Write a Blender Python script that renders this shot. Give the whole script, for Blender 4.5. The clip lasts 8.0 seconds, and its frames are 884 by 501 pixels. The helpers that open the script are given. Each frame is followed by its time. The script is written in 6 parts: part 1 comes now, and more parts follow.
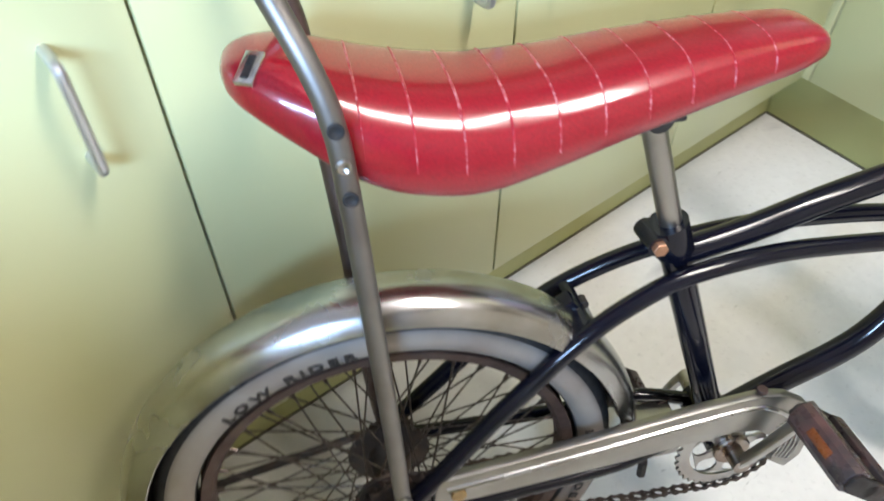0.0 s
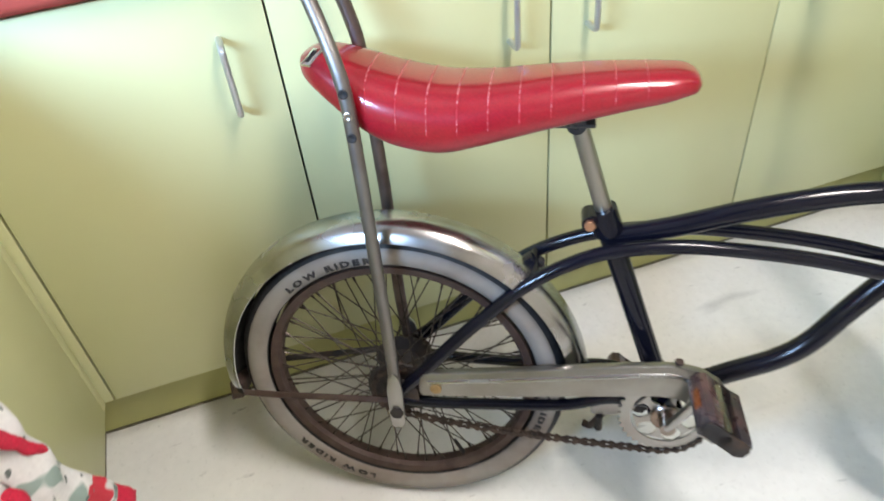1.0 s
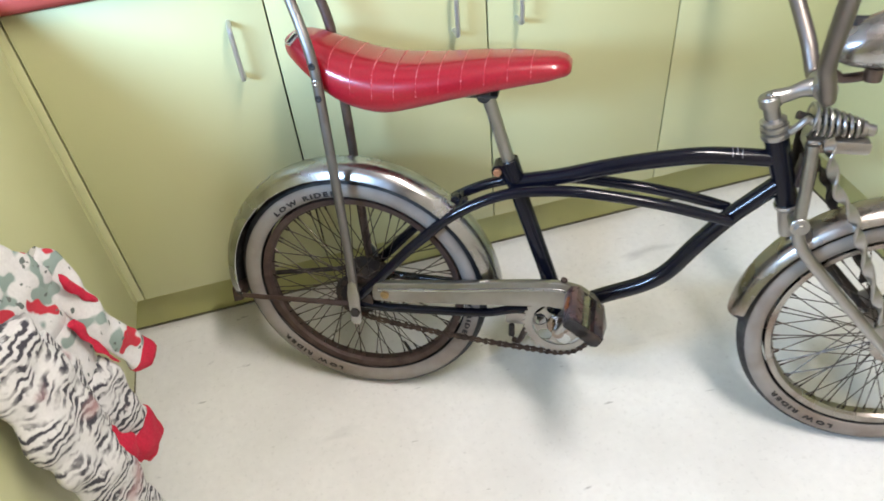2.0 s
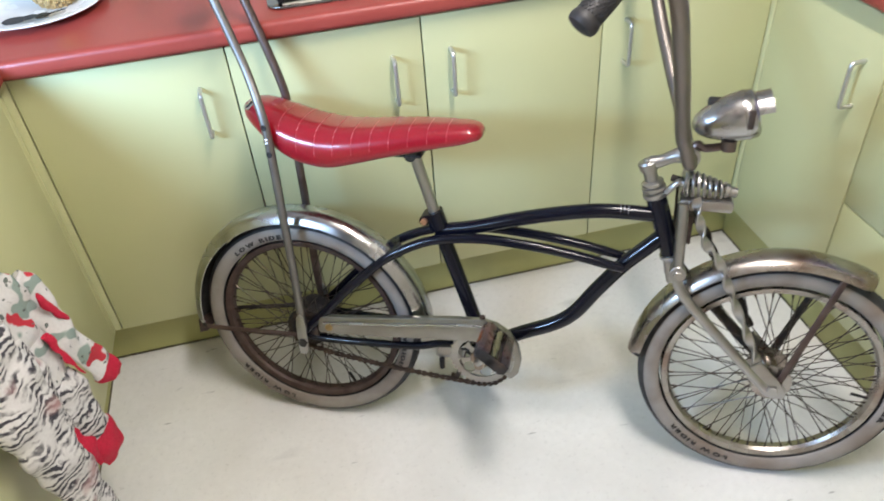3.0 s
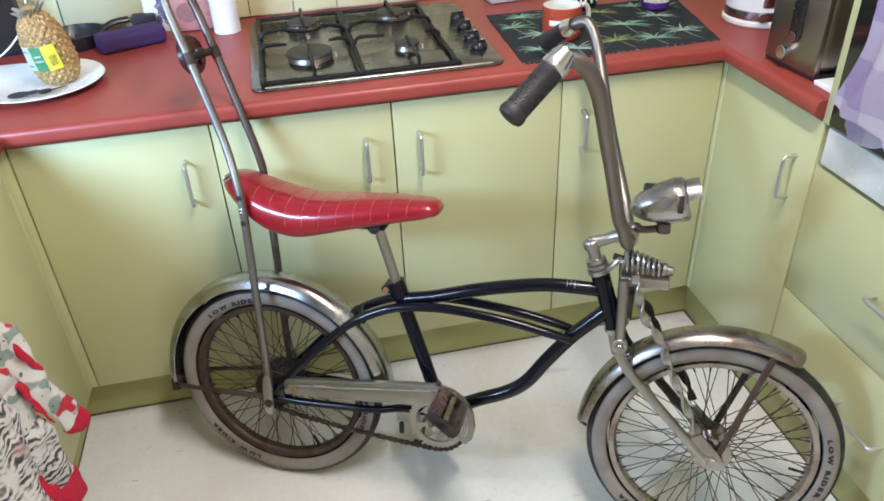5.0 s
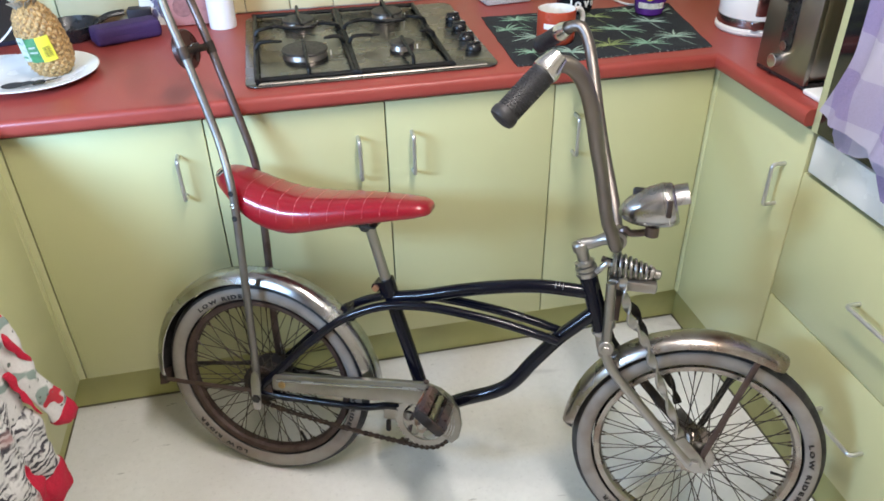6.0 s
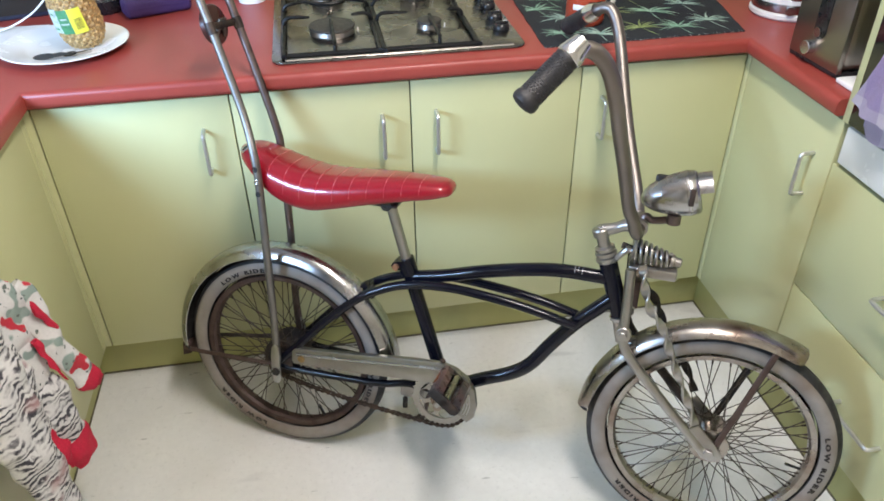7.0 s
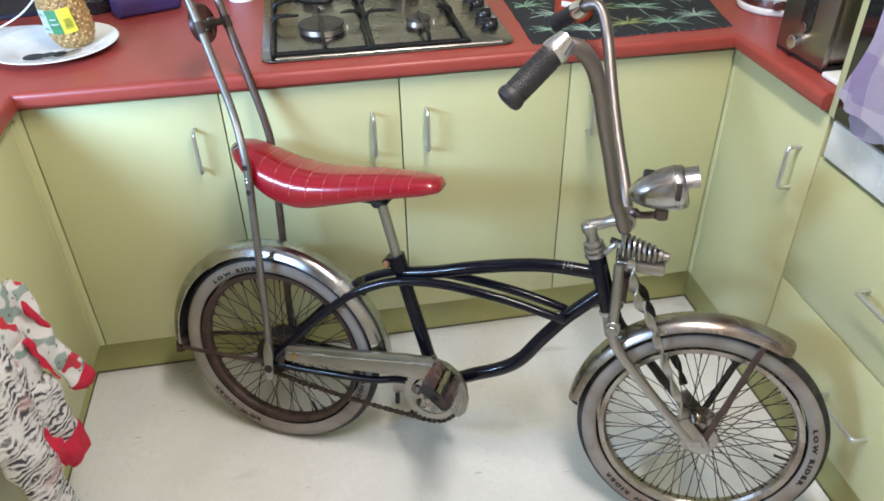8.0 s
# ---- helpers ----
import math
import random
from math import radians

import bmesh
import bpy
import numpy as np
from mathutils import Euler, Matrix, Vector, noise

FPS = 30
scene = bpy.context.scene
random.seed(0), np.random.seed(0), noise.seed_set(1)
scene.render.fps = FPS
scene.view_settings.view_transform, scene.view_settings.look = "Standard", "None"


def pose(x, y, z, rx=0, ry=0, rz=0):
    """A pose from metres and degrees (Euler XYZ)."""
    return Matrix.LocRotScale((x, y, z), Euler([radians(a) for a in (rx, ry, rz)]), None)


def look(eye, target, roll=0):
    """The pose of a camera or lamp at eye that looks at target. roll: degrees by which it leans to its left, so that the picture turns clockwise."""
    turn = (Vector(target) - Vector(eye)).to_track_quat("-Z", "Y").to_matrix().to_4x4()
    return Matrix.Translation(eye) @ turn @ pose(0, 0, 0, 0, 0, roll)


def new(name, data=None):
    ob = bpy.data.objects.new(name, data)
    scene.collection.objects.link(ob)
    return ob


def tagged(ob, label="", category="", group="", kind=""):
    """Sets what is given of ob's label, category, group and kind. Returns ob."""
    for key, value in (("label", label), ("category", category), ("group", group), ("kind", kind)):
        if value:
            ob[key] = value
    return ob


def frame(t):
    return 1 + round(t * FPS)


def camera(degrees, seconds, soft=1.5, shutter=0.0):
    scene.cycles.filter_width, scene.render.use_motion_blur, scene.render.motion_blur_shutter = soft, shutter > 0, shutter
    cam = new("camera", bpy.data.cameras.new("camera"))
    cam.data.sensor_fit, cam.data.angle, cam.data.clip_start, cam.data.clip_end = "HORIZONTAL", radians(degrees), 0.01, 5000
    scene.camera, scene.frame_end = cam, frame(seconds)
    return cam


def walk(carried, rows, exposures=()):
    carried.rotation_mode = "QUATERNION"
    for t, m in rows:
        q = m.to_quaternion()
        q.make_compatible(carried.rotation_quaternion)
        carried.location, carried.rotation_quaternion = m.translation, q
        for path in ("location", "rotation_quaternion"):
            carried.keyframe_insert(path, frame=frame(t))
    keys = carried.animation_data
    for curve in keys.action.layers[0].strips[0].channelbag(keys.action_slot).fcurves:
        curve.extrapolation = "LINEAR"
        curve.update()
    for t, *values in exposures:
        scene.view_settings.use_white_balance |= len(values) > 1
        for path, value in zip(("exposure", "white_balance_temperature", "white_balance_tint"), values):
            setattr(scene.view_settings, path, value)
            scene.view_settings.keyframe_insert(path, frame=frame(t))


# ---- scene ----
cam = camera(61.3, 8.0, soft=1.7, shutter=0.4)
PATH = [
    (0, (-0.524, -0.528, 1.035), (0.302, 0.502, -0.467), 0.5),
    (0.5, (-0.481, -0.743, 1.078), (0.026, 0.542, -0.368), -5.2),
    (1, (-0.445, -0.936, 1.154), (-0.071, 0.491, -0.196), -6.2),
    (1.5, (-0.434, -1.101, 1.233), (-0.078, 0.312, -0.137), -6.6),
    (1.7, (-0.413, -1.172, 1.268), (-0.1, 0.222, -0.131), -6.5),
    (2.8, (-0.288, -1.42, 1.401), (-0.027, 0.07, 0.092), -5.7),
    (3, (-0.265, -1.461, 1.408), (0.018, 0.059, 0.139), -4.8),
    (3.5, (-0.235, -1.515, 1.422), (0.067, 0.067, 0.236), -4.4),
    (4, (-0.22, -1.539, 1.429), (0.088, 0.064, 0.274), -3.7),
    (4.5, (-0.212, -1.557, 1.438), (0.085, 0.067, 0.309), -3.4),
    (5, (-0.203, -1.567, 1.448), (0.117, 0.073, 0.348), -2.7),
    (6.5, (-0.199, -1.577, 1.456), (0.125, 0.055, 0.347), -0.3),
    (7, (-0.189, -1.577, 1.464), (0.076, 0.035, 0.311), -0.8),
    (7.5, (-0.181, -1.583, 1.466), (0.115, 0.024, 0.313), 0.2),
    (8, (-0.177, -1.587, 1.468), (0.096, 0.019, 0.308), -1.1),
]
EXPOSURES = [(0, -0.29), (1.0, -0.26), (1.5, -0.27), (3.0, -0.48), (4.5, -0.56), (6.5, -0.58), (8.0, -0.56)]
walk(cam, [(t, look(eye, target, roll)) for t, eye, target, roll in PATH], exposures=EXPOSURES)

# ---- world and lights ----
world = bpy.data.worlds.new("World")
scene.world = world
world.use_nodes = True
wn = world.node_tree.nodes
sky = wn.new("ShaderNodeTexSky")
sky.sky_type, sky.sun_disc, sky.sun_elevation, sky.sun_rotation = "NISHITA", False, radians(40), radians(250)
world.node_tree.links.new(sky.outputs["Color"], wn["Background"].inputs["Color"])
wn["Background"].inputs["Strength"].default_value = 0.10

WALL_X0, WALL_X1, WALL_Y0, WALL_Y1, CEIL = -1.47, 1.44, -4.2, 0.64, 2.42


def area(name, m, sx, sy, watts, colour):
    data = bpy.data.lights.new(name, "AREA")
    data.shape, data.size, data.size_y, data.energy, data.color = "RECTANGLE", sx, sy, watts, colour
    ob = new(name, data)
    ob.matrix_world = m
    return ob


# daylight in the window opening, and the kitchen's ceiling batten
area("window_daylight", look((-1.38, -0.92, 1.31), (-1.04, 0.0, 0.88)), 0.70, 0.18, 67.0, (0.40, 0.635, 1.0))
area("batten_light", look((0.16, -1.00, 2.335), (0.16, -1.00, 0.0)), 0.12, 1.1, 57.0, (1.0, 0.925, 0.88))

# ---- materials ----


def mat(name, colour, rough=0.5, metal=0.0, vary=0.12, scale=12.0, colour2=None, amount=0.5, scale2=4.0, bump=0.0, bump_scale=300.0,
        coat=0.0, coat_rough=0.05, rough_vary=0.1, sharp=0.12, spec=0.5, rnd=0.0):
    """A surface with fine grain, a second colour in patches, uneven gloss and relief."""
    m = bpy.data.materials.new(name)
    m.use_nodes = True
    nt = m.node_tree
    b = nt.nodes["Principled BSDF"]
    b.inputs["Roughness"].default_value, b.inputs["Metallic"].default_value = rough, metal
    b.inputs["Specular IOR Level"].default_value = spec
    if coat:
        b.inputs["Coat Weight"].default_value, b.inputs["Coat Roughness"].default_value = coat, coat_rough
    tc = nt.nodes.new("ShaderNodeTexCoord")

    def tex(s, detail=4.0):
        n = nt.nodes.new("ShaderNodeTexNoise")
        n.inputs["Scale"].default_value, n.inputs["Detail"].default_value = s, detail
        nt.links.new(tc.outputs["Object"], n.inputs["Vector"])
        return n.outputs["Fac"]

    def ramp(src, a, c, lo, hi):
        r = nt.nodes.new("ShaderNodeMapRange")
        r.inputs["From Min"].default_value, r.inputs["From Max"].default_value = a, c
        r.inputs["To Min"].default_value, r.inputs["To Max"].default_value = lo, hi
        nt.links.new(src, r.inputs["Value"])
        return r.outputs["Result"]

    def mix(fac, a, c):
        x = nt.nodes.new("ShaderNodeMix")
        x.data_type = "RGBA"
        nt.links.new(fac, x.inputs["Factor"])
        for sock, val in ((x.inputs["A"], a), (x.inputs["B"], c)):
            if isinstance(val, tuple):
                sock.default_value = (*val, 1)
            else:
                nt.links.new(val, sock)
        return x.outputs["Result"]

    dark = tuple(c * (1 - vary) for c in colour)
    light = tuple(min(1.0, c * (1 + vary)) for c in colour)
    grain = tex(scale)
    out = mix(ramp(grain, 0.3, 0.7, 0, 1), dark, light)
    if colour2:
        patch = tex(scale2, 6.0)
        out = mix(ramp(patch, amount - sharp, amount + sharp, 1, 0), out, colour2)
    if rnd:
        info = nt.nodes.new("ShaderNodeObjectInfo")
        hsv = nt.nodes.new("ShaderNodeHueSaturation")
        nt.links.new(out, hsv.inputs["Color"])
        nt.links.new(ramp(info.outputs["Random"], 0, 1, 1 - rnd, 1 + rnd), hsv.inputs["Value"])
        out = hsv.outputs["Color"]
    nt.links.new(out, b.inputs["Base Color"])
    if rough_vary:
        nt.links.new(ramp(tex(scale * 1.7), 0.3, 0.7, max(0.02, rough - rough_vary), min(1, rough + rough_vary)), b.inputs["Roughness"])
    if bump:
        bn = nt.nodes.new("ShaderNodeBump")
        bn.inputs["Strength"].default_value, bn.inputs["Distance"].default_value = bump, 0.001
        nt.links.new(tex(bump_scale), bn.inputs["Height"])
        nt.links.new(bn.outputs["Normal"], b.inputs["Normal"])
    return m


def vinyl():
    """Cream sheet vinyl with cloudy wear, small grey scuffs and short dark scratches."""
    m = mat("cream_vinyl", (0.72, 0.72, 0.70), 0.34, vary=0.03, scale=60, colour2=(0.60, 0.595, 0.565), amount=0.38, scale2=2.6, bump=0.03, bump_scale=120, rough_vary=0.1, sharp=0.14)
    nt = m.node_tree
    b = nt.nodes["Principled BSDF"]
    src = b.inputs["Base Color"].links[0].from_socket
    tc = nt.nodes.new("ShaderNodeTexCoord")
    for scl, turn, stretch, lo, hi, colour in ((3.2, 0.5, (1.0, 3.0, 1.0), 0.655, 0.80, (0.44, 0.44, 0.43)), (15.0, -0.4, (1.0, 3.5, 1.0), 0.70, 0.76, (0.40, 0.40, 0.39)), (34.0, 0.9, (0.5, 6.0, 1.0), 0.745, 0.77, (0.22, 0.21, 0.20))):
        mp = nt.nodes.new("ShaderNodeMapping")
        mp.inputs["Rotation"].default_value, mp.inputs["Scale"].default_value = (0, 0, turn), stretch
        nt.links.new(tc.outputs["Object"], mp.inputs["Vector"])
        n = nt.nodes.new("ShaderNodeTexNoise")
        n.inputs["Scale"].default_value, n.inputs["Detail"].default_value = scl, 3.0
        nt.links.new(mp.outputs["Vector"], n.inputs["Vector"])
        r = nt.nodes.new("ShaderNodeMapRange")
        r.inputs["From Min"].default_value, r.inputs["From Max"].default_value = lo, hi
        nt.links.new(n.outputs["Fac"], r.inputs["Value"])
        x = nt.nodes.new("ShaderNodeMix")
        x.data_type = "RGBA"
        x.inputs["B"].default_value = (*colour, 1)
        nt.links.new(r.outputs["Result"], x.inputs["Factor"])
        nt.links.new(src, x.inputs["A"])
        src = x.outputs["Result"]
    nt.links.new(src, b.inputs["Base Color"])
    return m


LAMINATE = mat("lime_laminate", (0.53, 0.535, 0.30), 0.36, vary=0.02, scale=3.0, colour2=(0.51, 0.51, 0.275), amount=0.36, scale2=2.2, bump=0.03, bump_scale=500, rough_vary=0.05)
LAMINATE_EDGE = mat("lime_edge_strip", (0.53, 0.535, 0.30), 0.36, vary=0.03, scale=8)
KICK = mat("kickboard_laminate", (0.42, 0.415, 0.165), 0.42, vary=0.06, scale=7, colour2=(0.30, 0.285, 0.12), amount=0.33, scale2=5, bump=0.03)
CARCASS = mat("cabinet_carcass", (0.10, 0.09, 0.05), 0.7, vary=0.1)
BENCH = mat("red_benchtop_laminate", (0.31, 0.052, 0.040), 0.40, vary=0.03, scale=220, colour2=(0.285, 0.045, 0.034), amount=0.4, scale2=5, bump=0.03, bump_scale=500, rough_vary=0.05)
FLOOR = vinyl()
WALL = mat("cream_wall_paint", (0.66, 0.635, 0.57), 0.7, vary=0.03, scale=5, bump=0.1, bump_scale=200)
CEILING = mat("white_ceiling_paint", (0.80, 0.79, 0.76), 0.8, vary=0.02, scale=4)
TILE = mat("cream_glazed_tile", (0.70, 0.66, 0.40), 0.18, vary=0.04, scale=8, bump=0.05, bump_scale=60, rnd=0.06)
GROUT = mat("grey_grout", (0.42, 0.40, 0.33), 0.85, vary=0.1, scale=60)
STEEL = mat("brushed_steel", (0.19, 0.182, 0.172), 0.27, 1.0, vary=0.02, scale=10, rough_vary=0.03)
STEEL_PANEL = mat("satin_steel_panel", (0.30, 0.275, 0.25), 0.34, 1.0, vary=0.03, scale=10, rough_vary=0.02)
HANDLE = mat("satin_nickel", (0.60, 0.60, 0.60), 0.38, 0.9, vary=0.03, scale=80, rough_vary=0.03)
CHROME = mat("worn_chrome", (0.43, 0.435, 0.44), 0.25, 1.0, vary=0.03, scale=9, colour2=(0.32, 0.31, 0.295), amount=0.42, scale2=16, rough_vary=0.06, bump=0.05, bump_scale=28)
# the room's brown reflection is put into this chrome's colour
CHROME_BAR = mat("brown_reflection_chrome", (0.22, 0.195, 0.178), 0.43, 1.0, vary=0.05, scale=14, rough_vary=0.0)
CHROME_LEG = mat("grey_tarnished_chrome", (0.235, 0.224, 0.212), 0.47, 1.0, vary=0.04, scale=14, colour2=(0.20, 0.175, 0.16), amount=0.40, scale2=18, rough_vary=0.02)
CHROME_BRIGHT = mat("bright_chrome", (0.70, 0.70, 0.70), 0.22, 1.0, vary=0.01, scale=10, rough_vary=0.0)
GUARD = mat("scratched_guard_chrome", (0.36, 0.355, 0.335), 0.36, 1.0, vary=0.05, scale=30, colour2=(0.23, 0.215, 0.19), amount=0.45, scale2=11, rough_vary=0.06, sharp=0.2, bump=0.1, bump_scale=120)
MATT_BLACK = mat("matt_black_inside", (0.012, 0.011, 0.011), 0.8, vary=0.3, scale=40)
CHROME_DULL = mat("dull_pitted_chrome", (0.40, 0.395, 0.385), 0.33, 1.0, vary=0.02, scale=14, colour2=(0.33, 0.30, 0.275), amount=0.36, scale2=14, rough_vary=0.02)
CHROME_RUST = mat("rust_spotted_chrome", (0.38, 0.36, 0.335), 0.27, 1.0, vary=0.04, scale=12, colour2=(0.20, 0.135, 0.10), amount=0.42, scale2=13, rough_vary=0.06, bump=0.05, bump_scale=30, sharp=0.14)
RUST = mat("brown_rust", (0.060, 0.037, 0.031), 0.55, 0.35, vary=0.25, scale=60, colour2=(0.095, 0.066, 0.055), amount=0.40, scale2=30, bump=0.4, bump_scale=300)
# greasy steel of the drive, and the near-black of the far fork side
GREASE_AND_DARK = mat("greasy_and_dark_steel", (0.018, 0.015, 0.014), 0.6, 0.2, vary=0.3, scale=80, colour2=(0.06, 0.036, 0.024), amount=0.40, scale2=40, bump=0.3)
CHAIN = mat("dry_rusty_chain", (0.055, 0.040, 0.034), 0.5, 0.6, vary=0.3, scale=90, colour2=(0.11, 0.075, 0.055), amount=0.45, scale2=40)
SPOKE = mat("tarnished_spoke", (0.11, 0.095, 0.085), 0.36, 0.9, vary=0.25, scale=60, colour2=(0.05, 0.036, 0.03), amount=0.5, scale2=20)
PAINT = mat("midnight_black_enamel", (0.003, 0.0035, 0.008), 0.15, vary=0.2, scale=20, colour2=(0.005, 0.006, 0.012), amount=0.32, scale2=30, rough_vary=0.04, spec=0.34)
TYRE = mat("black_tyre_rubber", (0.016, 0.016, 0.017), 0.72, vary=0.3, scale=60, colour2=(0.05, 0.048, 0.042), amount=0.38, scale2=18, bump=0.4, bump_scale=200)
WHITEWALL = mat("aged_whitewall_rubber", (0.245, 0.224, 0.204), 0.62, vary=0.09, scale=24, colour2=(0.165, 0.125, 0.098), amount=0.45, scale2=8, bump=0.05, bump_scale=150)
LETTER = mat("raised_black_lettering", (0.022, 0.018, 0.016), 0.7, vary=0.2, scale=80)
RUBBER = mat("black_grip_rubber", (0.017, 0.016, 0.017), 0.55, vary=0.25, scale=90, bump=0.3, bump_scale=500)
AMBER = mat("amber_reflector", (0.16, 0.045, 0.012), 0.3, vary=0.15, scale=200)
PEDAL = mat("worn_pedal_rubber", (0.030, 0.024, 0.026), 0.32, vary=0.25, scale=50, colour2=(0.11, 0.055, 0.05), amount=0.42, scale2=26, bump=0.05)
BLACK = mat("black_plastic", (0.014, 0.014, 0.015), 0.3, vary=0.2, scale=40)
IRON = mat("black_enamelled_trivet", (0.006, 0.006, 0.006), 0.45, vary=0.25, scale=60, bump=0.1, spec=0.25)
BURNER = mat("matt_burner_cap", (0.030, 0.027, 0.024), 0.55, vary=0.2, scale=90)
WHITE = mat("white_gloss", (0.80, 0.80, 0.78), 0.22, vary=0.03, scale=10)
WHITE_PLASTIC = mat("white_plastic", (0.78, 0.78, 0.76), 0.4, vary=0.03, scale=20)
GLASS_BLACK = mat("dark_oven_glass", (0.012, 0.012, 0.014), 0.08, vary=0.1, scale=10)
# tarnish on the lamp bracket; painted shade on the sissy bar's far leg
CHROME_BROWN = mat("brown_tarnish_and_shade_chrome", (0.165, 0.128, 0.118), 0.38, 0.9, vary=0.08, scale=40, colour2=(0.10, 0.07, 0.064), amount=0.42, scale2=22, bump=0.03, bump_scale=260)

# ---- building helpers ----


def mesh_of(name, bm, material, smooth=True, angle=35):
    """A mesh from bm, smooth but for edges sharper than the angle."""
    bmesh.ops.recalc_face_normals(bm, faces=bm.faces[:])
    me = bpy.data.meshes.new(name)
    bm.to_mesh(me)
    bm.free()
    for mt in material if isinstance(material, (list, tuple)) else [material]:
        me.materials.append(mt)
    if smooth:
        me.polygons.foreach_set("use_smooth", [True] * len(me.polygons))
        me.set_sharp_from_angle(angle=radians(angle))
    return me


def part(name, bm, material, parent=None, label="", smooth=True, angle=35):
    ob = new(name, mesh_of(name, bm, material, smooth, angle))
    if parent:
        ob.parent = parent
    if label:
        ob["label"] = label
    return ob


def thing(name, label, category, m=None, group="", kind=""):
    ob = new(name)
    ob.empty_display_size = 0.05
    if m is not None:
        ob.matrix_world = m
    return tagged(ob, label, category, group, kind)


def box(x0, x1, y0, y1, z0, z1, bevel=0.0, seg=2, bm=None):
    bm = bm or bmesh.new()
    r = bmesh.ops.create_cube(bm, size=1.0, matrix=Matrix.Translation(((x0 + x1) / 2, (y0 + y1) / 2, (z0 + z1) / 2)) @ Matrix.Diagonal((abs(x1 - x0), abs(y1 - y0), abs(z1 - z0), 1)))
    if bevel:
        es = list({e for v in r["verts"] for e in v.link_edges})
        bmesh.ops.bevel(bm, geom=es, offset=bevel, segments=seg, affect="EDGES", profile=0.5)
    return bm


def spline(pts, n=8):
    """A Catmull-Rom line through the points, n steps between each two."""
    p = [Vector(q) for q in pts]
    if len(p) < 3:
        return [p[0].lerp(p[-1], i / n) for i in range(n + 1)]
    p = [2 * p[0] - p[1]] + p + [2 * p[-1] - p[-2]]
    out = []
    for i in range(1, len(p) - 2):
        a, b, c, d = p[i - 1:i + 3]
        for k in range(n):
            s = k / n
            out.append(0.5 * ((2 * b) + (c - a) * s + (2 * a - 5 * b + 4 * c - d) * s * s + (3 * b - a - 3 * c + d) * s ** 3))
    out.append(p[-2])
    return out


def sweep(line, radius, sides=14, bm=None, cap=True, flat=1.0, up=None, twist=0.0, shape=None):
    """A tube along a line; radius a number or one a point; flat squeezes it along its second axis; shape: a section of its own."""
    bm = bm or bmesh.new()
    line = [Vector(p) for p in line]
    n = len(line)
    rads = [radius] * n if isinstance(radius, (int, float)) else radius
    ref = Vector(up) if up else None
    rings, prev = [], None
    for i, p in enumerate(line):
        t = (line[min(i + 1, n - 1)] - line[max(i - 1, 0)]).normalized()
        if ref is not None:
            a = ref - t * ref.dot(t)
        elif prev is None:
            a = t.orthogonal()
        else:
            a = prev - t * prev.dot(t)
        a.normalize()
        prev = a
        b = t.cross(a)
        ring = []
        for k in range(sides):
            if shape:
                cx, cy = shape[k]
            else:
                cx, cy = math.cos(2 * math.pi * k / sides), math.sin(2 * math.pi * k / sides) * flat
            w = twist * i
            cx, cy = cx * math.cos(w) - cy * math.sin(w), cx * math.sin(w) + cy * math.cos(w)
            ring.append(bm.verts.new(p + (a * cx + b * cy) * rads[i]))
        rings.append(ring)
    for r, s in zip(rings, rings[1:]):
        for k in range(sides):
            bm.faces.new((r[k], r[(k + 1) % sides], s[(k + 1) % sides], s[k]))
    if cap:
        bm.faces.new(rings[0][::-1])
        bm.faces.new(rings[-1])
    return bm


def rod(a, b, r, sides=14, bm=None):
    return sweep([Vector(a), Vector(b)], r, sides, bm)


def lathe(profile, sides=32, bm=None, m=Matrix.Identity(4), closed=False, arc=None):
    """Turn a profile of (radius, height) round z; arc: from and to angles in degrees for a part turn."""
    bm = bm or bmesh.new()
    a0, a1 = (0.0, 360.0) if arc is None else arc
    count = sides if arc is None else sides + 1
    rings = []
    for k in range(count):
        w = radians(a0 + (a1 - a0) * k / sides)
        rings.append([bm.verts.new(m @ Vector((r * math.cos(w), r * math.sin(w), h))) for r, h in profile])
    last = count if arc is None else count - 1
    np_ = len(profile)
    for k in range(last):
        r, s = rings[k], rings[(k + 1) % count]
        for j in range(np_ if closed else np_ - 1):
            bm.faces.new((r[j], s[j], s[(j + 1) % np_], r[(j + 1) % np_]))
    if arc is not None and closed:
        bm.faces.new(rings[0][::-1])
        bm.faces.new(rings[-1])
    bmesh.ops.remove_doubles(bm, verts=bm.verts[:], dist=1e-6)
    return bm


def plate(outline, thick, m=Matrix.Identity(4), bevel=0.0, bm=None):
    """A flat piece from an outline in x, y, raised by thick along z."""
    own = bmesh.new()
    vs = [own.verts.new((x, y, 0)) for x, y in outline]
    f = own.faces.new(vs)
    r = bmesh.ops.extrude_face_region(own, geom=[f])
    bmesh.ops.translate(own, verts=[v for v in r["geom"] if isinstance(v, bmesh.types.BMVert)], vec=(0, 0, thick))
    if bevel:
        bmesh.ops.recalc_face_normals(own, faces=own.faces[:])
        es = [e for e in own.edges if len(e.link_faces) == 2 and e.calc_face_angle() > 1.0]
        bmesh.ops.bevel(own, geom=es, offset=bevel, segments=2, affect="EDGES", profile=0.5)
    own.transform(m)
    if bm is None:
        return own
    me = bpy.data.meshes.new("tmp")
    own.to_mesh(me)
    own.free()
    bm.from_mesh(me)
    bpy.data.meshes.remove(me)
    return bm


